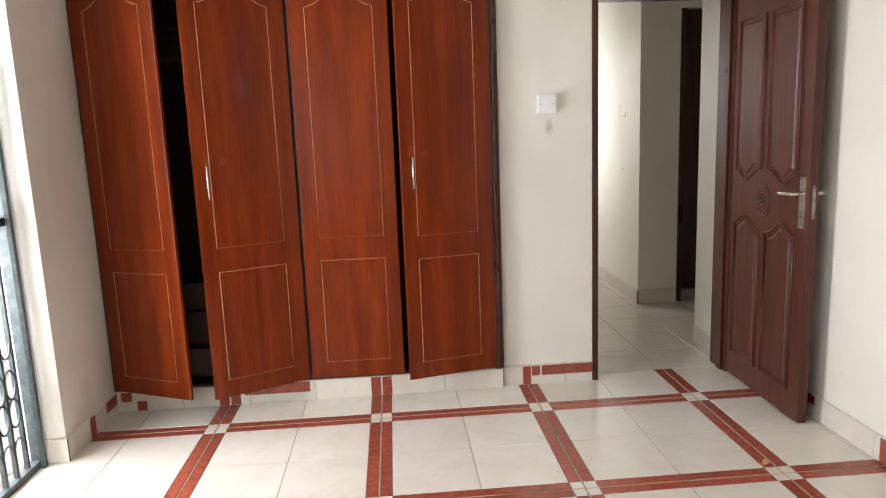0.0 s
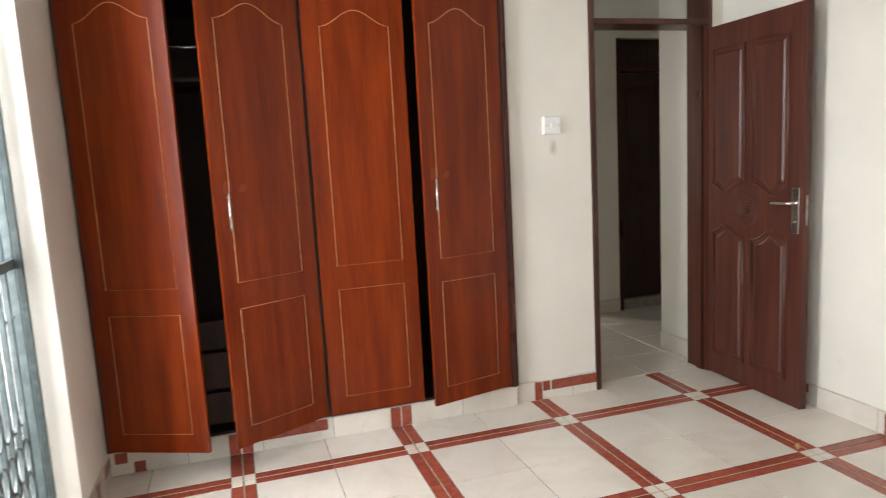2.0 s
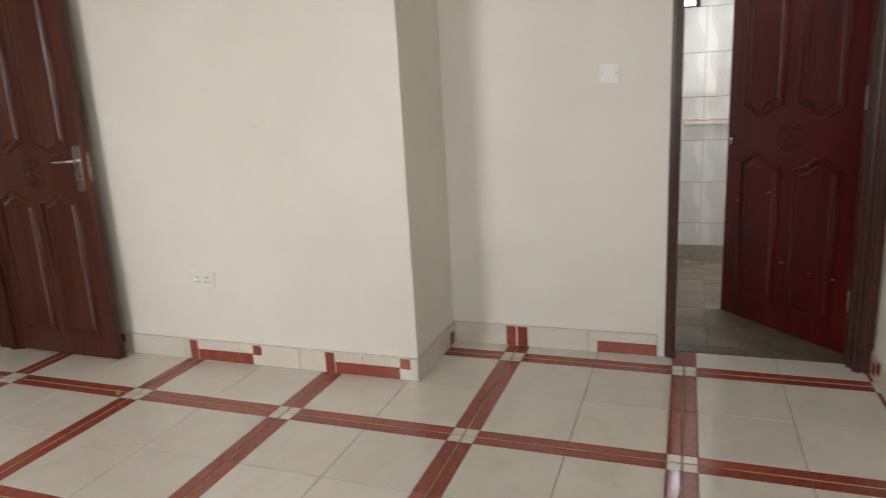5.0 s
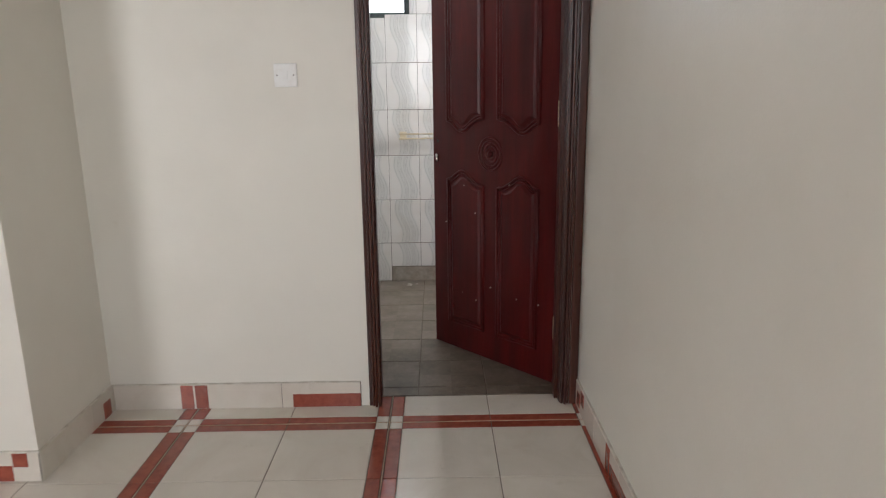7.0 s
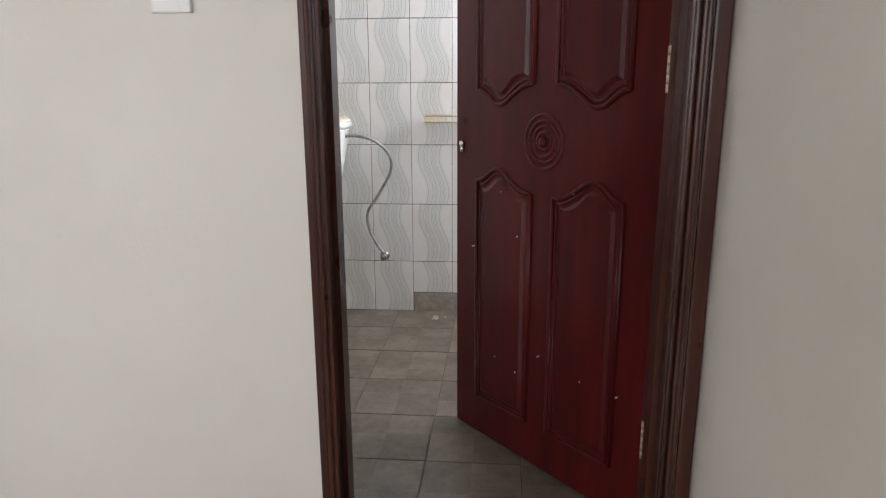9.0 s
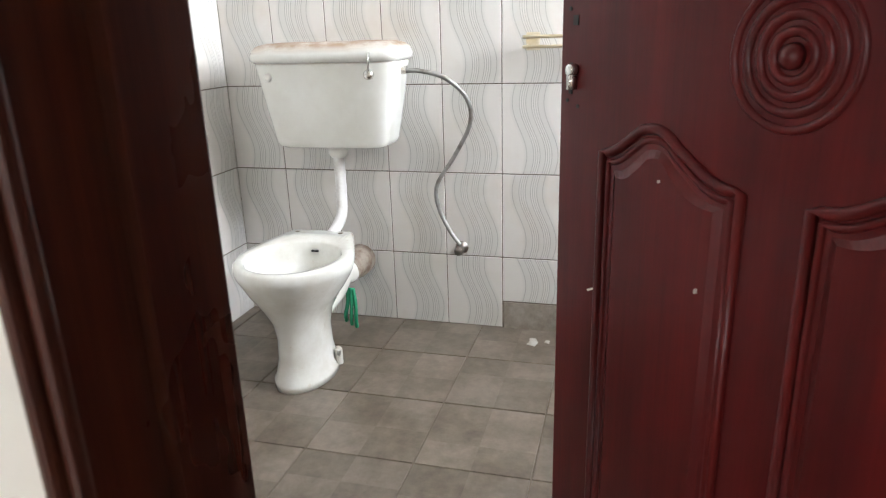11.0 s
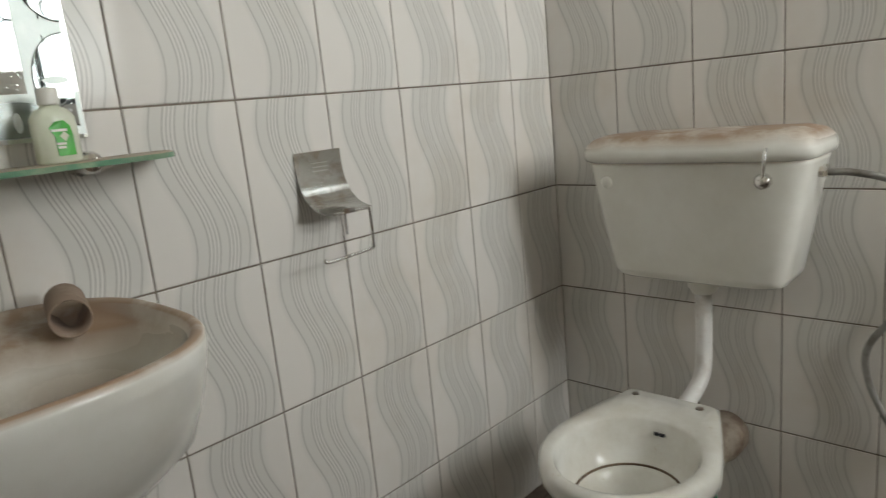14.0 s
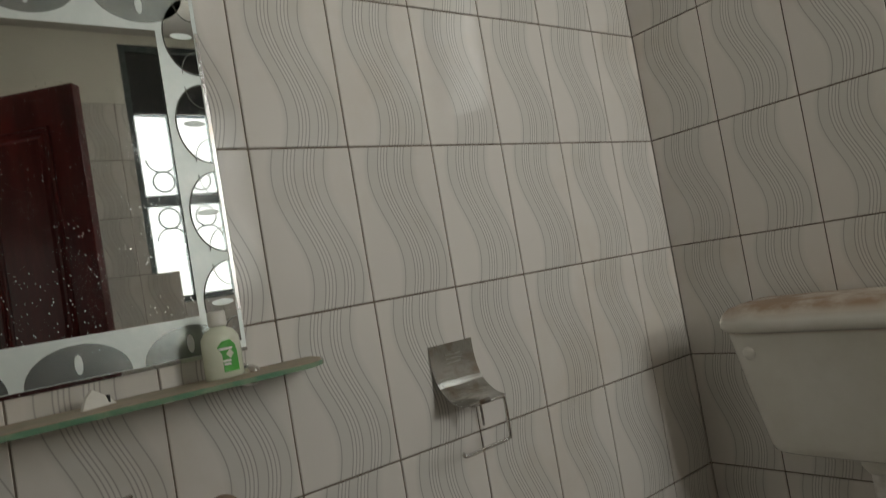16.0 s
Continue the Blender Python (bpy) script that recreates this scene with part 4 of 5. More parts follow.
tap = thing("basin_tap", "chrome single-lever basin mixer tap", "tap")
bm = bmesh.new()
lathe(bm, [(0.031, 0.882), (0.030, 0.887), (0.0275, 0.890), (0.0265, 0.938), (0.0275, 0.942)], 28, at=(SX - 0.005, 1.425, 0))
part("body", bm, M_TAP, tap, smooth=True)
bm = bmesh.new()
loft(bm, [ring_rr(SX - 0.005 + dx, 1.423 + dy, a, b, z, 2.6, 28) for z, a, b, dx, dy in
          ((0.944, 0.022, 0.022, 0, 0), (0.947, 0.029, 0.029, 0, 0), (0.968, 0.031, 0.030, 0.001, 0), (0.980, 0.030, 0.028, 0.004, 0.002), (0.986, 0.022, 0.020, 0.006, 0.003))])
part("head", bm, M_TAP, tap, smooth=True)
bm = bmesh.new()
loft(bm, [[(SX + 0.008 + 0.028 * u, 1.418 - 0.010 * u + e * (0.013 - 0.006 * u), 0.978 + 0.011 * u + h * (0.005 - 0.003 * u)) for e, h in ((-1, -1), (1, -1), (1, 1), (-1, 1))] for u in (0, 0.3, 0.6, 0.9, 1.0)])
part("lever", bm, M_TAP, tap)
bm = bmesh.new()
tube(bm, smooth_path([(SX - 0.004, 1.41, 0.924), (SX - 0.002, 1.375, 0.922), (SX, 1.352, 0.912)], 4), 0.0135, 16)
part("spout", bm, M_TAP, tap, smooth=True)
bm = bmesh.new()
lathe(bm, [(0.0075, 1.396), (0.006, 1.391), (0.002, 1.390)], 14, at=(SX - 0.001, 0, 0.966), axis="y")
part("temperature_dot", bm, M_RED_DOT, tap, "red dot")
tap_foot = Vector((SX - 0.005, 1.425, 0.882))
tap.matrix_world = Matrix.Translation(tap_foot + Vector((0.012, 0, 0))) @ Matrix.Scale(0.85, 4) @ Matrix.Translation(-tap_foot)

core = thing("paper_roll_core", "empty brown cardboard toilet roll core on the basin", "paper roll", (3.243, 1.362, 0.905), 0)
bm = bmesh.new()
dr = Vector((-0.24, -0.97, -0.06))
sd, upv = dr.cross(Vector((0, 0, 1))).normalized(), Vector((0, 0, 1))
rr = [[tuple(dr * h + r * (math.cos(2 * math.pi * k / 28) * sd + math.sin(2 * math.pi * k / 28) * upv)) for k in range(28)] for r, h in ((0.0262, -0.055), (0.0262, 0.036), (0.0240, 0.036), (0.0240, -0.055), (0.0262, -0.055))]
loft(bm, rr, False, False)
part("tube", bm, M_CARD, core, smooth=True)

# toilet paper holder
tp = thing("paper_holder", "tarnished steel toilet paper holder without a roll", "paper holder")
bm = bmesh.new()
prof = smooth_path([(0, 1.483, 1.062), (0, 1.482, 1.03), (0, 1.476, 1.00), (0, 1.462, 0.975), (0, 1.436, 0.955), (0, 1.405, 0.946)], 5)
rings = []
for p in prof:
    rings.append([(3.715, p.y, p.z), (3.827, p.y, p.z), (3.827, p.y + 0.0015, p.z - 0.0012), (3.715, p.y + 0.0015, p.z - 0.0012)])
loft(bm, rings)
part("cover", bm, M_COVER, tp, "bent steel cover")
part("back_plate", bx(3.722, 3.82, 1.486, 1.4945, 0.955, 1.06, bevel=0.001), M_STEEL, tp)
bm = bmesh.new()
tube(bm, smooth_path([(3.735, 1.408, 0.944), (3.78, 1.405, 0.944), (3.812, 1.404, 0.944), (3.82, 1.404, 0.936), (3.82, 1.404, 0.872), (3.813, 1.404, 0.862), (3.765, 1.404, 0.860), (3.708, 1.404, 0.858), (3.70, 1.408, 0.864)], 5), 0.0033, 8)
part("wire_arm", bm, M_CHROME, tp, smooth=True)
bm = bmesh.new()
for k in range(6):
    lathe(bm, [(0.0052, 3.760 + 0.004 * k), (0.0052, 3.763 + 0.004 * k)], 10, at=(0, 1.405, 0.946), axis="x")
part("spring", bm, M_STEEL, tp)
part("tongue", bx(3.763, 3.768, 1.412, 1.4135, 0.90, 0.946), M_STEEL, tp)
for z in (1.022, 1.030, 1.038):
    part("stamped_bar", bx(3.752, 3.79, 1.4805, 1.4825, z, z + 0.002), M_CHROME, tp)

# shelf
SZ = 1.098
shelf = thing("glass_shelf", "dusty green-edged glass shelf on chrome brackets", "shelf")
bm = bmesh.new()
outline = []
x0, x1, yb, yf, r = 2.845, 3.46, 1.478, 1.352, 0.075
outline = [(x0, yb), (x0, yf)]
for k in range(13):
    a = -math.pi / 2 + math.pi / 2 * k / 12 * 1.0
    outline.append((x1 - r + r * math.cos(a), yf + 0.11 + 0.11 * math.sin(a)))
outline.append((x1 - 0.004, yb))
loft(bm, [[(x, y, SZ - 0.0075) for x, y in outline], [(x, y, SZ) for x, y in outline]])
part("glass", bm, M_GLASS_EDGE, shelf)
bm = bmesh.new()
loft(bm, [[(3.14 + (x - 3.14) * 0.99, 1.415 + (y - 1.415) * 0.95, SZ) for x, y in outline], [(3.14 + (x - 3.14) * 0.985, 1.415 + (y - 1.415) * 0.93, SZ + 0.0012) for x, y in outline]])
part("dust_layer", bm, M_DUST, shelf, "brown dust on the glass")
for x in (2.93, 3.335):
    bm = bmesh.new()
    lathe(bm, [(0.020, 1.4935), (0.020, 1.480), (0.015, 1.472), (0.017, 1.455), (0.017, 1.43), (0.012, 1.42), (0.004, 1.417)], 16, at=(x, 0, SZ - 0.004), axis="y")
    part("bracket", bm, M_CHROME, shelf, "chrome bracket", True)

bot = thing("soap_bottle", "pale plastic liquid soap bottle with a green label", "bottle", (3.293, 1.425, SZ + 0.001))
bot.scale = (1, 1, 0.83)
bm = bmesh.new()
lathe(bm, [(0.026, 0.0), (0.030, 0.004), (0.030, 0.06), (0.029, 0.075), (0.022, 0.088), (0.013, 0.093), (0.012, 0.098)], 28, sx=1.0, sy=0.58)
part("body", bm, M_SOAP, bot, smooth=True)
bm = bmesh.new()
lathe(bm, [(0.0135, 0.096), (0.0140, 0.099), (0.0135, 0.122), (0.011, 0.124)], 20)
part("cap", bm, M_PLASTIC, bot, "white cap", True)
bm = bmesh.new()
loft(bm, [[(x, -0.58 * math.sqrt(max(0, 0.0305 ** 2 - x * x)) - e, z) for x, z in
           [(-0.006, 0.012), (0.006, 0.012), (0.018, 0.012), (0.018, 0.045), (0.016, 0.06), (0.008, 0.07), (-0.004, 0.068), (-0.012, 0.058), (-0.006, 0.044)]] for e in (-0.0005, 0.0008)])
part("label", bm, M_GREEN, bot, "green label")
for z, w in ((0.052, 0.020), (0.030, 0.012), (0.024, 0.010)):
    part("print_bar", bx(-w / 2, w / 2, -0.0195, -0.0165, z, z + 0.004), M_PLASTIC, bot)
hp = thing("tile_shard", "small broken white tile shard on the glass shelf", "tile shard", (3.115, 1.425, SZ + 0.0012), 25)
bm = bmesh.new()
loft(bm, [[(-0.025, -0.004 + d, 0.0), (0.026, -0.004 + d, 0.0), (0.018, 0.004 + d, 0.012), (0.002, 0.01 + d, 0.024), (-0.012, 0.006 + d, 0.014)] for d in (0.0, 0.006)])
part("shard", bm, M_PLASTIC, hp)
part("edge", bx(0.016, 0.0185, -0.002, 0.008, 0.003, 0.013), M_DARK, hp)

# mirror with etched border
MX0, MX1, MZ0, MZ1, MY = 2.846, 3.354, 1.131, 1.735, 1.4875
mir = thing("wall_mirror", "dusty wall mirror with an etched half-disc border", "mirror")
part("glass", bx(MX0, MX1, MY - 0.006, MY, MZ0, MZ1), M_MIRROR, mir)
fy0, fy1 = MY - 0.0068, MY - 0.0058
bw = 0.068
part("frosted_band", bx(MX0, MX1, fy0, fy1, MZ0 + 0.006, MZ0 + bw), M_FROST, mir)
part("frosted_band", bx(MX0, MX1, fy0, fy1, MZ1 - bw, MZ1 - 0.006), M_FROST, mir)
part("frosted_band", bx(MX1 - bw, MX1 - 0.006, fy0, fy1, MZ0 + bw, MZ1 - bw), M_FROST, mir)
part("frosted_band", bx(MX0 + 0.006, MX0 + bw, fy0, fy1, MZ0 + bw, MZ1 - bw), M_FROST, mir)


def half_disc(cx, cz, r, depth, side, material):
    """A half disc on the border; side is the way it bulges: up, down or inward to the left."""
    arc = [(r * math.cos(math.pi * k / 22), depth * math.sin(math.pi * k / 22)) for k in range(23)]
    turn = {"up": lambda u, v: (cx + u, cz + v), "down": lambda u, v: (cx - u, cz - v), "left": lambda u, v: (cx - v, cz + u)}[side]
    bm = bmesh.new()
    loft(bm, [[(turn(u, v)[0], y, turn(u, v)[1]) for u, v in arc] for y in (fy0 - 0.0006, fy0 + 0.0003)])
    disc = part("etched_half_disc", bm, material, mir)
    if side == "left":
        bm = bmesh.new()
        tube(bm, [(turn(u, v)[0], fy0 - 0.0006, turn(u, v)[1]) for u, v in arc], 0.0013, 5)
        for s in (-1, 1):
            tube(bm, [(turn(s * (r * 0.95 - u * 0.55), v * 0.55)[0], fy0 - 0.0006, turn(s * (r * 0.95 - u * 0.55), v * 0.55)[1]) for u, v in arc[:12]], 0.0009, 5)
        part("etched_line", bm, M_FROST_DARK, disc)
    bm = bmesh.new()
    eye = [(0.018 * math.cos(2 * math.pi * k / 16), 0.0055 * math.sin(2 * math.pi * k / 16)) for k in range(16)]
    w = depth * 0.42
    if side == "left":
        pts = [(cx - w + u, cz + v) for u, v in eye]
    else:
        pts = [(cx + v, cz + (w if side == "up" else -w) + u * 0.8) for u, v in eye]
    loft(bm, [[(x, y, z) for x, z in pts] for y in (fy0 - 0.0011, fy0 - 0.0003)])
    part("etched_petal", bm, M_FROST, disc)


for k in range(3):
    half_disc(MX1 - 0.088 - 0.158 * k, MZ0 + 0.007, 0.070, 0.050, "up", M_FROST_DARK)
    half_disc(MX1 - 0.088 - 0.158 * k, MZ1 - 0.007, 0.070, 0.050, "down", M_FROST_DARK)
for k in range(4):
    half_disc(MX1 - 0.007, MZ0 + 0.085 + 0.148 * k, 0.066, 0.050, "left", M_MIRROR)
bm = bmesh.new()
box(bm, MX1 - 0.005, MX1 + 0.0005, MY - 0.0066, MY - 0.001, MZ0, MZ1)
part("bevelled_edge", bm, M_CHROME, mir, "bright bevelled edge")


# ---- bathroom windows ----
def bath_window(name, label, at, turn, w, h, blind=0.0, mullions=1, rail=0.5):
    f = tagged(thing(name, label, "window", at, turn), kind="structure")
    t = 0.035
    for a, b, c, d in ((0, t, 0, h), (w - t, w, 0, h), (t, w - t, 0, t), (t, w - t, h - t, h)):
        part("window_frame", bx(a, b, 0, 0.05, c, d, bevel=0.002), M_GRILLE, f)
    for k in range(mullions):
        x = w * (k + 1) / (mullions + 1)
        part("mullion", bx(x - 0.014, x + 0.014, 0.005, 0.045, t, h - t), M_GRILLE, f)
    top = h - t - blind
    z = t + (top - t) * rail
    if rail:
        part("rail", bx(t, w - t, 0.0, 0.05, z - 0.03, z + 0.03), M_GRILLE, f)
    if blind:
        part("top_panel", bx(t, w - t, 0.01, 0.04, top, h - t), M_DARK, f, "dark panel over the window head")
    g = part("pane", bx(t, w - t, 0.024, 0.028, t, top), M_GLASS, f)
    g.visible_shadow = False
    if rail:
        n = mullions + 1
        for k in range(n):
            xc = t + (w - 2 * t) * (k + 0.5) / n
            for zz in (z + 0.10, z - 0.10):
                bm = bmesh.new()
                tube(bm, [(xc + 0.055 * math.cos(a), -0.012, zz + 0.055 * math.sin(a)) for a in (2 * math.pi * j / 24 for j in range(24))], 0.005, 6, closed=True)
                part("grille_ring", bm, M_GRILLE, f)
            for s in (1, -1):
                bm = bmesh.new()
                tube(bm, [(xc + 0.075 * math.cos(a), -0.012, z + s * (0.22 - 0.07 * math.sin(a))) for a in (math.pi * j / 14 for j in range(15))], 0.004, 6)
                part("grille_arc", bm, M_GRILLE, f)
    return f


bath_window("window_1", "dark metal framed bathroom window with ring grille", (4.55, -1.12, 1.30), 180, 0.65, 1.40, 0.34, 2, 0.52)
bath_window("window_2", "small high dark framed bathroom window", (BATH_E + 0.03, 0.86, 1.75), -90, 0.55, 0.60, 0.0, 1, 0)


# ---- tiles ----
CACHE = {}


def piece(name, size, at, material, parent, lift=0.0, seed=None):
    """A bevelled slab piece with its lower corner at the given place."""
    key = (tuple(round(s, 4) for s in size), material.name)
    if key not in CACHE:
        bm = bmesh.new()
        c = 0.0014
        sx, sy, sz = size
        axis = min(range(3), key=lambda i: size[i])
        box(bm, 0, sx, 0, sy, 0, sz)
        bmesh.ops.bevel(bm, geom=list(bm.edges), offset=min(c, size[axis] * 0.3), segments=1, affect="EDGES")
        bmesh.ops.recalc_face_normals(bm, faces=bm.faces)
        me = bpy.data.meshes.new(name)
        bm.to_mesh(me)
        bm.free()
        me.materials.append(material)
        CACHE[key] = me
    ob = new(name, CACHE[key])
    ob.location = at
    ob.parent = parent
    return ob


# bedroom floor: cream tiles in a grid of paired red strips
LX, LY, PITCH = 0.075, 3.597, 0.811
BAND, GAP, JOINT = 0.050, 0.006, 0.0028
HALF = BAND + GAP / 2
bm = bmesh.new()
box(bm, -1.53, 2.745, -0.63, 4.02, -0.05, -0.0022)
floor = structure("floor", bm, M_GROUT, "glossy cream tiles with a grid of red strips", "floor")


def floor_piece(name, x0, x1, y0, y1, material):
    x0, x1 = max(x0, -1.60), min(x1, 2.742)
    y0, y1 = max(y0, -0.5), min(y1, 4.02)
    if x1 - x0 < 0.012 or y1 - y0 < 0.012:
        return
    if (x0 > EAST + 0.02 and y0 > 1.54) or (x1 < WEST - 0.01 and not 2.6 < y1 < 3.5):
        return
    piece(name, (x1 - x0 - JOINT, y1 - y0 - JOINT, 0.012), (x0, y0, -0.012 + random.uniform(-0.0003, 0.0003)), material, floor)


random.seed(11)
cell = (PITCH - 2 * HALF) / 2
for i in range(-2, 4):
    for j in range(-5, 2):
        cx, cy = LX + i * PITCH, LY + j * PITCH
        for sx in (-1, 1):
            for sy in (-1, 1):
                a = cx + GAP / 2 if sx > 0 else cx - HALF
                b = cy + GAP / 2 if sy > 0 else cy - HALF
                floor_piece("corner_tile", a, a + BAND, b, b + BAND, M_CREAM)
        for k in range(2):
            xa, ya = cx + HALF + k * cell, cy + HALF + k * cell
            for o in (-HALF, GAP / 2):
                floor_piece("red_strip", xa, xa + cell, cy + o, cy + o + BAND, M_RED)
                floor_piece("red_strip", cx + o, cx + o + BAND, ya, ya + cell, M_RED)
            for l in range(2):
                floor_piece("floor_tile", xa, xa + cell, cy + HALF + l * cell, cy + HALF + (l + 1) * cell, M_CREAM)
bm = bmesh.new()
for i in range(-2, 4):
    box(bm, LX + i * PITCH - GAP / 2 + 0.0005, LX + i * PITCH + GAP / 2 - 0.003, -0.5, 4.0, -0.01, -0.0006)
for j in range(-4, 1):
    box(bm, -1.5, 2.74, LY + j * PITCH - GAP / 2 + 0.0005, LY + j * PITCH + GAP / 2 - 0.003, -0.01, -0.0008)
part("pale_joint_line", bm, M_JOINT, floor)

# hall floor
bm = bmesh.new()
box(bm, 1.0, 3.75, 4.02, 8.2, -0.05, -0.0022)
hall_floor = structure("floor_hall", bm, M_GROUT, "glossy pale tiles on the hall floor, dusty", "floor")
for i in range(8):
    for j in range(12):
        piece("floor_tile", (0.347, 0.347, 0.012), (1.0 + 0.35 * i - 0.02, 4.022 + 0.35 * j, -0.012), M_CREAM, hall_floor)

# bathroom floor
bm = bmesh.new()
box(bm, 2.745, 4.80, -1.3, 1.70, -0.05, -0.003)
bath_floor = structure("floor_bath", bm, M_GROUT, "dirty beige-grey patchwork tiles on the bathroom floor", "floor")
for i in range(-6, 1):
    for j in range(-6, 4):
        x0, x1 = 4.335 + 0.3 * i - 0.001, 4.335 + 0.3 * (i + 1) - 0.005
        y0, y1 = 0.545 + 0.3 * j, 0.545 + 0.3 * (j + 1) - 0.004
        x0, x1, y0, y1 = max(x0, 2.747), min(x1, BATH_E + 0.004), max(y0, BATH_S), min(y1, BATH_N + 0.004)
        if x1 - x0 > 0.02 and y1 - y0 > 0.02:
            piece("floor_tile", (x1 - x0, y1 - y0, 0.012), (x0, y0, -0.012 + random.uniform(-0.0005, 0.0005)), M_BATHFLOOR, bath_floor)

# bathroom wall tiles
ROWS_Z = [0.0] + [0.270 + 0.3 * k for k in range(8)]


def tiled(name, axis, fixed, start, step, count, lo, hi, skip=None):
    """A tiled sheet on a wall: a grout bed with one piece for each tile."""
    bm = bmesh.new()
    inward = {"n": -1, "e": -1, "s": 1, "w": 1}[name[-1]]
    holes = skip
    if axis == "x":
        spans = [(lo, hi, 0.0, 2.37)] if not holes else [(lo, holes[0], 0, 2.37), (holes[1], hi, 0, 2.37), (holes[0], holes[1], 0, holes[2])]
        for a, b, c, d in spans:
            box(bm, a, b, *sorted((fixed - inward * 0.008, fixed - inward * 0.0022)), c, d)
    else:
        spans = [(lo, hi, 0.0, 2.37)] if not holes else [(lo, holes[0], 0, 2.37), (holes[1], hi, 0, 2.37), (holes[0], holes[1], 0, holes[2]), (holes[0], holes[1], holes[3], 2.37)]
        for a, b, c, d in spans:
            if d - c > 0.01:
                box(bm, *sorted((fixed - inward * 0.008, fixed - inward * 0.0022)), a, b, c, d)
    sheet = structure("wall_tiling_" + name, bm, M_GROUT_BATH, "white wall tiles with wavy grey lines", "wall tiling")
    for k in range(count):
        a0, a1 = start + step * k, start + step * (k + 1)
        if a1 <= lo + 0.004 or a0 >= hi - 0.004:
            continue
        for z0, z1 in zip(ROWS_Z, ROWS_Z[1:]):
            a, b, c, d = max(a0, lo), min(a1, hi), z0, z1
            if holes:
                if a > holes[0] - 0.01 and b < holes[1] + 0.01 and d > holes[2] + 0.01 and (len(holes) < 4 or c < holes[3] - 0.01):
                    if c >= holes[2] - 0.01:
                        continue
                    d = holes[2]
                elif a < holes[0] < b and c >= holes[2] - 0.01 and (len(holes) < 4 or c < holes[3]):
                    b = holes[0]
                elif a < holes[1] < b and c >= holes[2] - 0.01 and (len(holes) < 4 or c < holes[3]):
                    a = holes[1]
            if name == "e" and b < 0.49 and c == 0.0:
                c = 0.103
            j, v = 0.0033, 0.0027
            if b - a - j < 0.004 or d - c - j < 0.004:
                continue
            t = 0.006
            if axis == "x":
                ob = piece("wall_tile", (b - a - v, t, d - c - j), (a + v / 2, fixed if inward < 0 else fixed - t, c + j / 2), M_WAVE_X, sheet)
            else:
                ob = piece("wall_tile", (t, b - a - v, d - c - j), (fixed if inward < 0 else fixed - t, a + v / 2, c + j / 2), M_WAVE_Y, sheet)
    return sheet


tiled("n", "x", BATH_N - 0.0085, 3.613 - 0.2 * 4, 0.2, 9, BATH_W, BATH_E - 0.008)
tiled("e", "y", BATH_E - 0.0085, 1.487 - 0.2037 * 13, 0.2037, 13, BATH_S, BATH_N - 0.008, (0.31, 0.86, 1.75, 2.35))
tiled("s", "x", BATH_S + 0.0, 2.84, 0.2, 9, BATH_W, BATH_E - 0.008, (3.90, 4.55, 1.30))
bm = bmesh.new()
box(bm, BATH_E - 0.010, BATH_E - 0.004, BATH_S + 0.1, 0.462, 0.0, 0.100)
patch = structure("wall_patch", bm, M_CEMENT, "bare brown cement strip below the wall tiles", "wall patch")


# ---- skirting ----
def skirting(name, at, turn, length, red, height=0.108, start=0.0):
    """Tile skirting along local x with its face at local y = -0.010; red pieces as (x0, x1, z0, z1)."""
    s = new(name)
    s.matrix_world = pose(*at, 0, 0, turn)
    tagged(s, "cream tile skirting with red tile pieces", "baseboard", kind="structure")
    part("bed", bx(start, length, -0.0075, 0.0, 0.0, height - 0.002), M_GROUT, s)
    x = start
    while x < length - 0.005:
        e = min(x + 0.35, length)
        piece("skirting_tile", (e - x - 0.002, 0.0095, height), (x, -0.0098, 0.0), M_CREAM, s)
        x = e
    for x0, x1, z0, z1 in red:
        piece("red_tile", (x1 - x0, 0.006, z1 - z0), (x0, -0.0118, z0), M_RED, s)
    part("paint_ledge", bx(start, length, -0.009, 0.0, height, height + 0.004), M_STAIN, s)
    return s


H = 0.106
PAIR = lambda c: [(c - 0.056, c - 0.004, 0.002, H), (c + 0.004, c + 0.056, 0.002, H)]
skirting("baseboard_wardrobe", (WEST, FACE + 0.004, 0), 0, 0.745 - WEST,
         PAIR(LX - PITCH - WEST) + PAIR(LX - WEST) + [(-0.66 - WEST, -0.31 - WEST, 0.05, H), (0.03, 0.085, 0.055, H), (0.11, 0.16, 0.002, 0.055)])
skirting("baseboard_north", (0.747, NORTH, 0), 0, 0.503, [(0.11, 0.155, 0.002, H), (0.16, 0.205, 0.05, H), (0.215, 0.502, 0.05, H)])
skirting("baseboard_east", (EAST, NORTH - 0.02, 0), -90, 2.385,
         [(0.595, 0.65, 0.06, H), (1.085, 1.135, 0.002, H), (1.14, 1.475, 0.002, 0.06), (1.478, 1.53, 0.055, H), (1.895, 1.945, 0.002, H), (1.95, 2.29, 0.002, 0.06), (2.293, 2.345, 0.055, H)])
skirting("baseboard_return", (EAST - 0.009, 1.52, 0), 0, 0.54, [(0.44, 0.50, 0.002, 0.07)])
skirting("baseboard_inner", (INNER, 1.508, 0), -90, 1.03, PAIR(0.335) + [(0.745, 1.028, 0.002, 0.06)])
skirting("baseboard_south", (INNER, SOUTH, 0), 180, 3.9, [(0.05, 0.10, 0.02, 0.075), (0.12, 0.17, 0.05, H), (0.53, 0.58, 0.002, H), (0.585, 0.86, 0.002, 0.06), (1.35, 1.40, 0.002, H)])
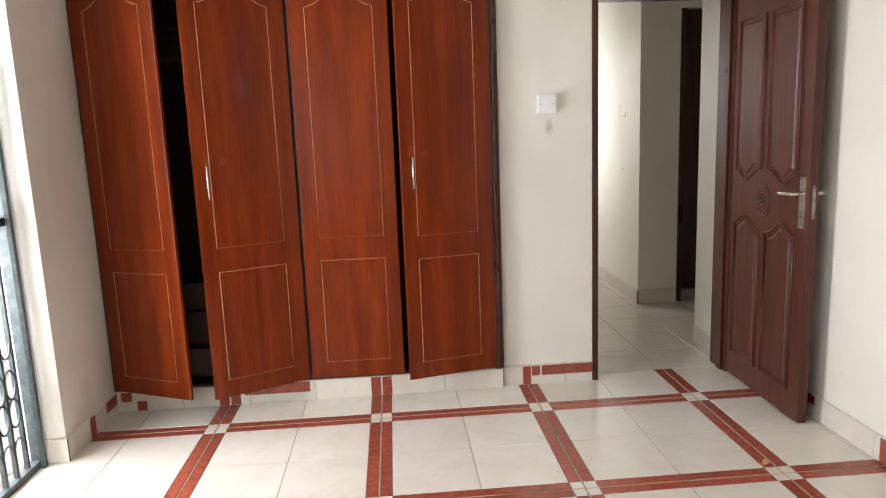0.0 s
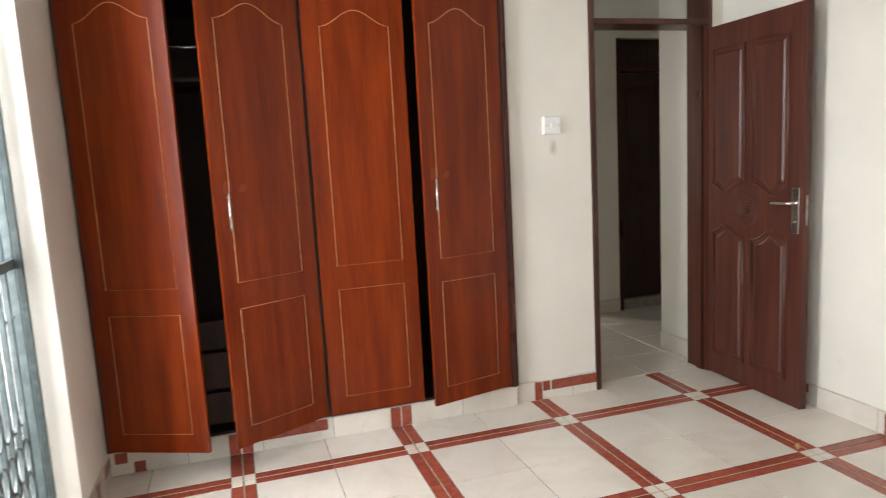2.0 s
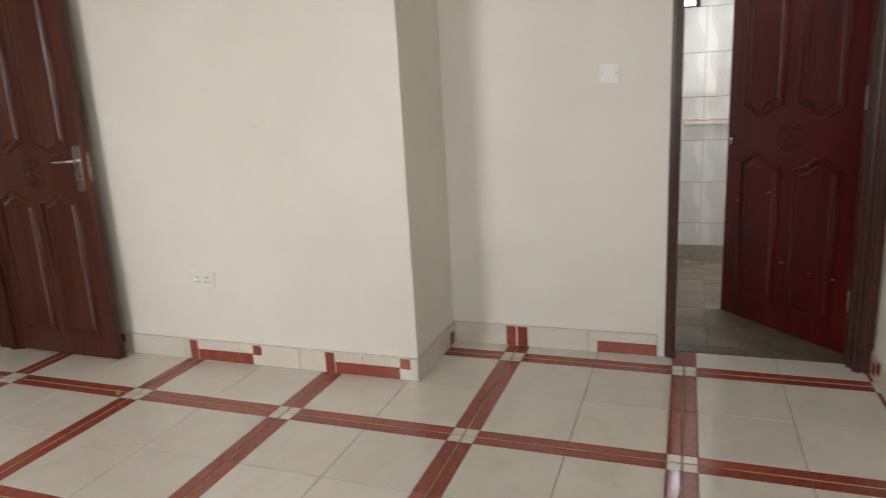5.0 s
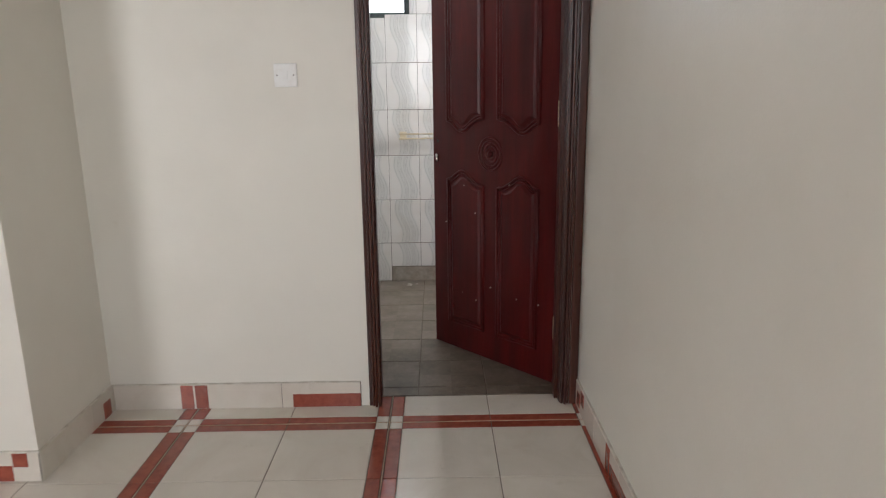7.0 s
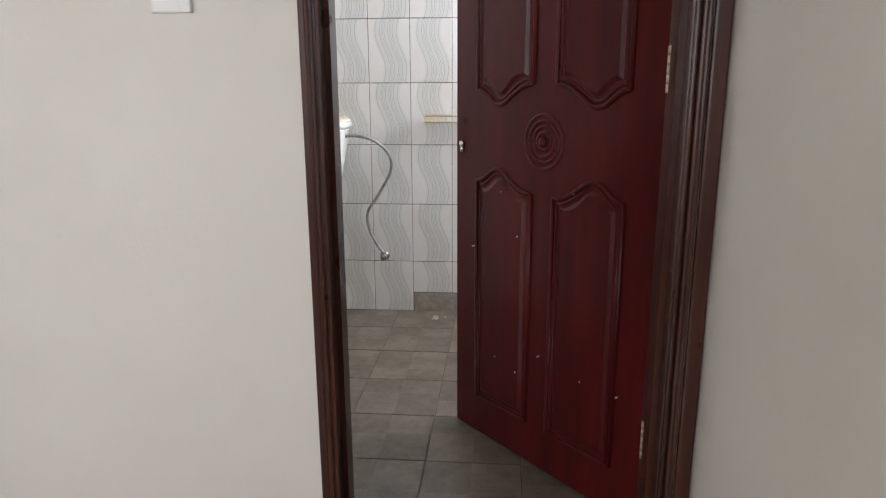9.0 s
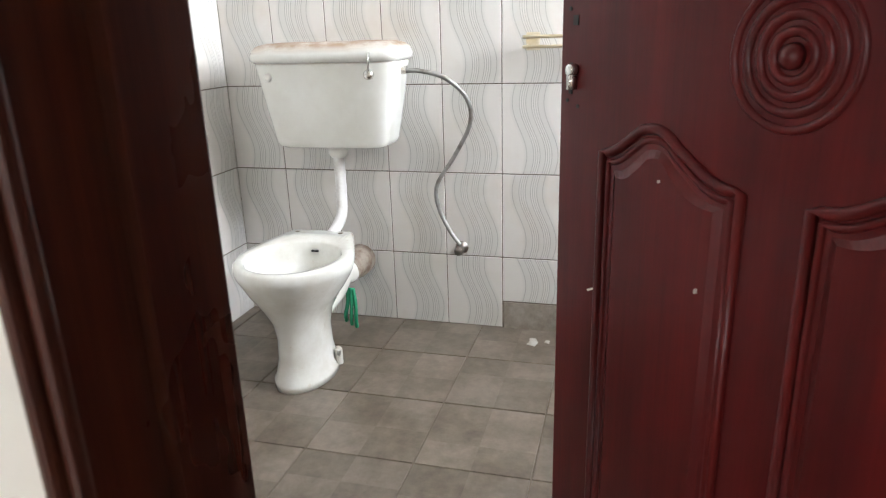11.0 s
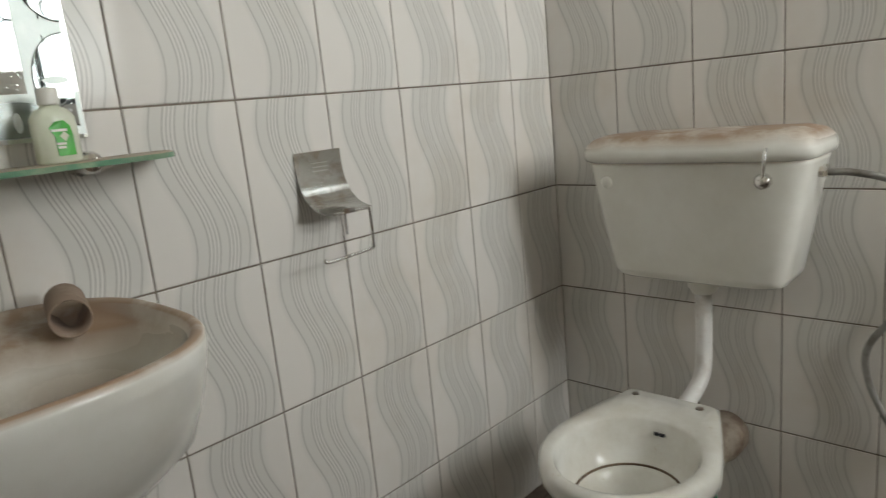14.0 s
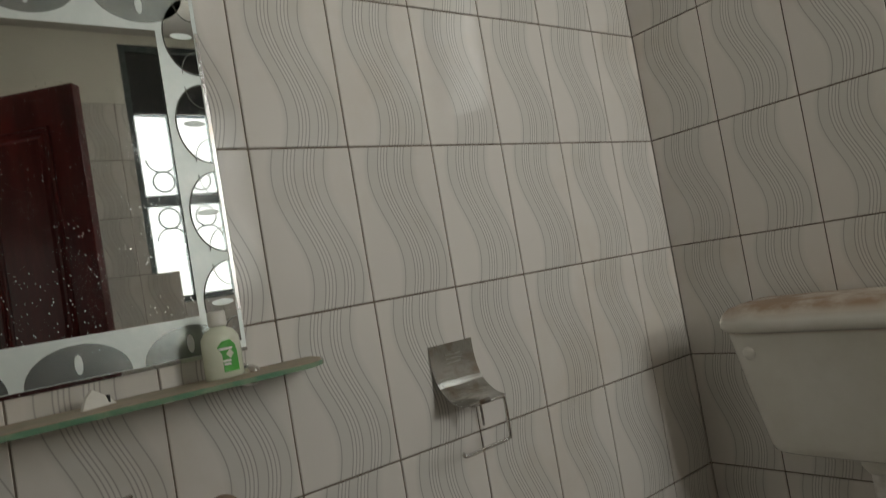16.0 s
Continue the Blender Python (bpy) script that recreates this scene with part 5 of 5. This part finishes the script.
skirting("baseboard_west", (WEST, 3.347, 0), 90, 0.545, [(0.215, 0.27, 0.002, H), (0.405, 0.535, 0.05, H)])
skirting("baseboard_hall", (2.09, 4.468, 0), -90, 0.37, [])
skirting("baseboard_hall", (2.09, 5.48, 0), 0, 0.31, [])
skirting("baseboard_hall", (2.09, 8.0, 0), -90, 2.52, [])
skirting("baseboard_west", (-1.44, 3.345, 0), 0, 0.118, [])

# a dry leaf on the bedroom floor
leaf = thing("dry_leaf", "small curled dry yellow leaf on the floor tiles", "leaf", (1.665, 2.865, 0.001), 30)
bm = bmesh.new()
loft(bm, [[(-0.022 + 0.011 * k, sy * 0.011 * math.sin(math.pi * (k + 0.4) / 4.8), 0.001 + 0.010 * abs(sy) * (1 + 0.4 * k / 4) + e) for k in range(5) for sy in (1,)]
          + [(0.022 - 0.011 * k, -0.009 * math.sin(math.pi * (4.4 - k) / 4.8), 0.002 + e) for k in range(5)] for e in (0.0, 0.0012)])
part("blade", bm, M_LEAF, leaf)


# ---- marks and debris ----
def chip(name, label, category, at, pts, h, material):
    c = thing(name, label, category, at, 0.0, "plaster chips")
    bm = bmesh.new()
    loft(bm, [[(x, y, 0.0) for x, y in pts], [(x * 0.85, y * 0.85, h) for x, y in pts]])
    part("flake", bm, material, c)


chip("plaster_chip", "flat white plaster chip on the bathroom floor", "debris", (4.485, 0.345, 0.0), [(-0.03, -0.012), (0.0, -0.02), (0.034, -0.008), (0.028, 0.014), (0.004, 0.01), (-0.022, 0.018)], 0.003, M_PLASTER)
chip("plaster_chip", "small white plaster chip on the bathroom floor", "debris", (4.495, 0.295, 0.0), [(-0.012, -0.006), (0.01, -0.008), (0.014, 0.006), (-0.006, 0.009)], 0.003, M_PLASTER)
for y, z, w, h in ((5.84, 1.475, 0.045, 0.012), (5.80, 1.49, 0.018, 0.035), (5.95, 1.52, 0.006, 0.10), (5.86, 1.05, 0.03, 0.012)):
    part("paint_mark", bx(2.0885, 2.0905, y - w / 2, y + w / 2, z - h / 2, z + h / 2, bevel=0.0005), M_YELLOW if h < 0.05 else M_STAIN, hall_east)
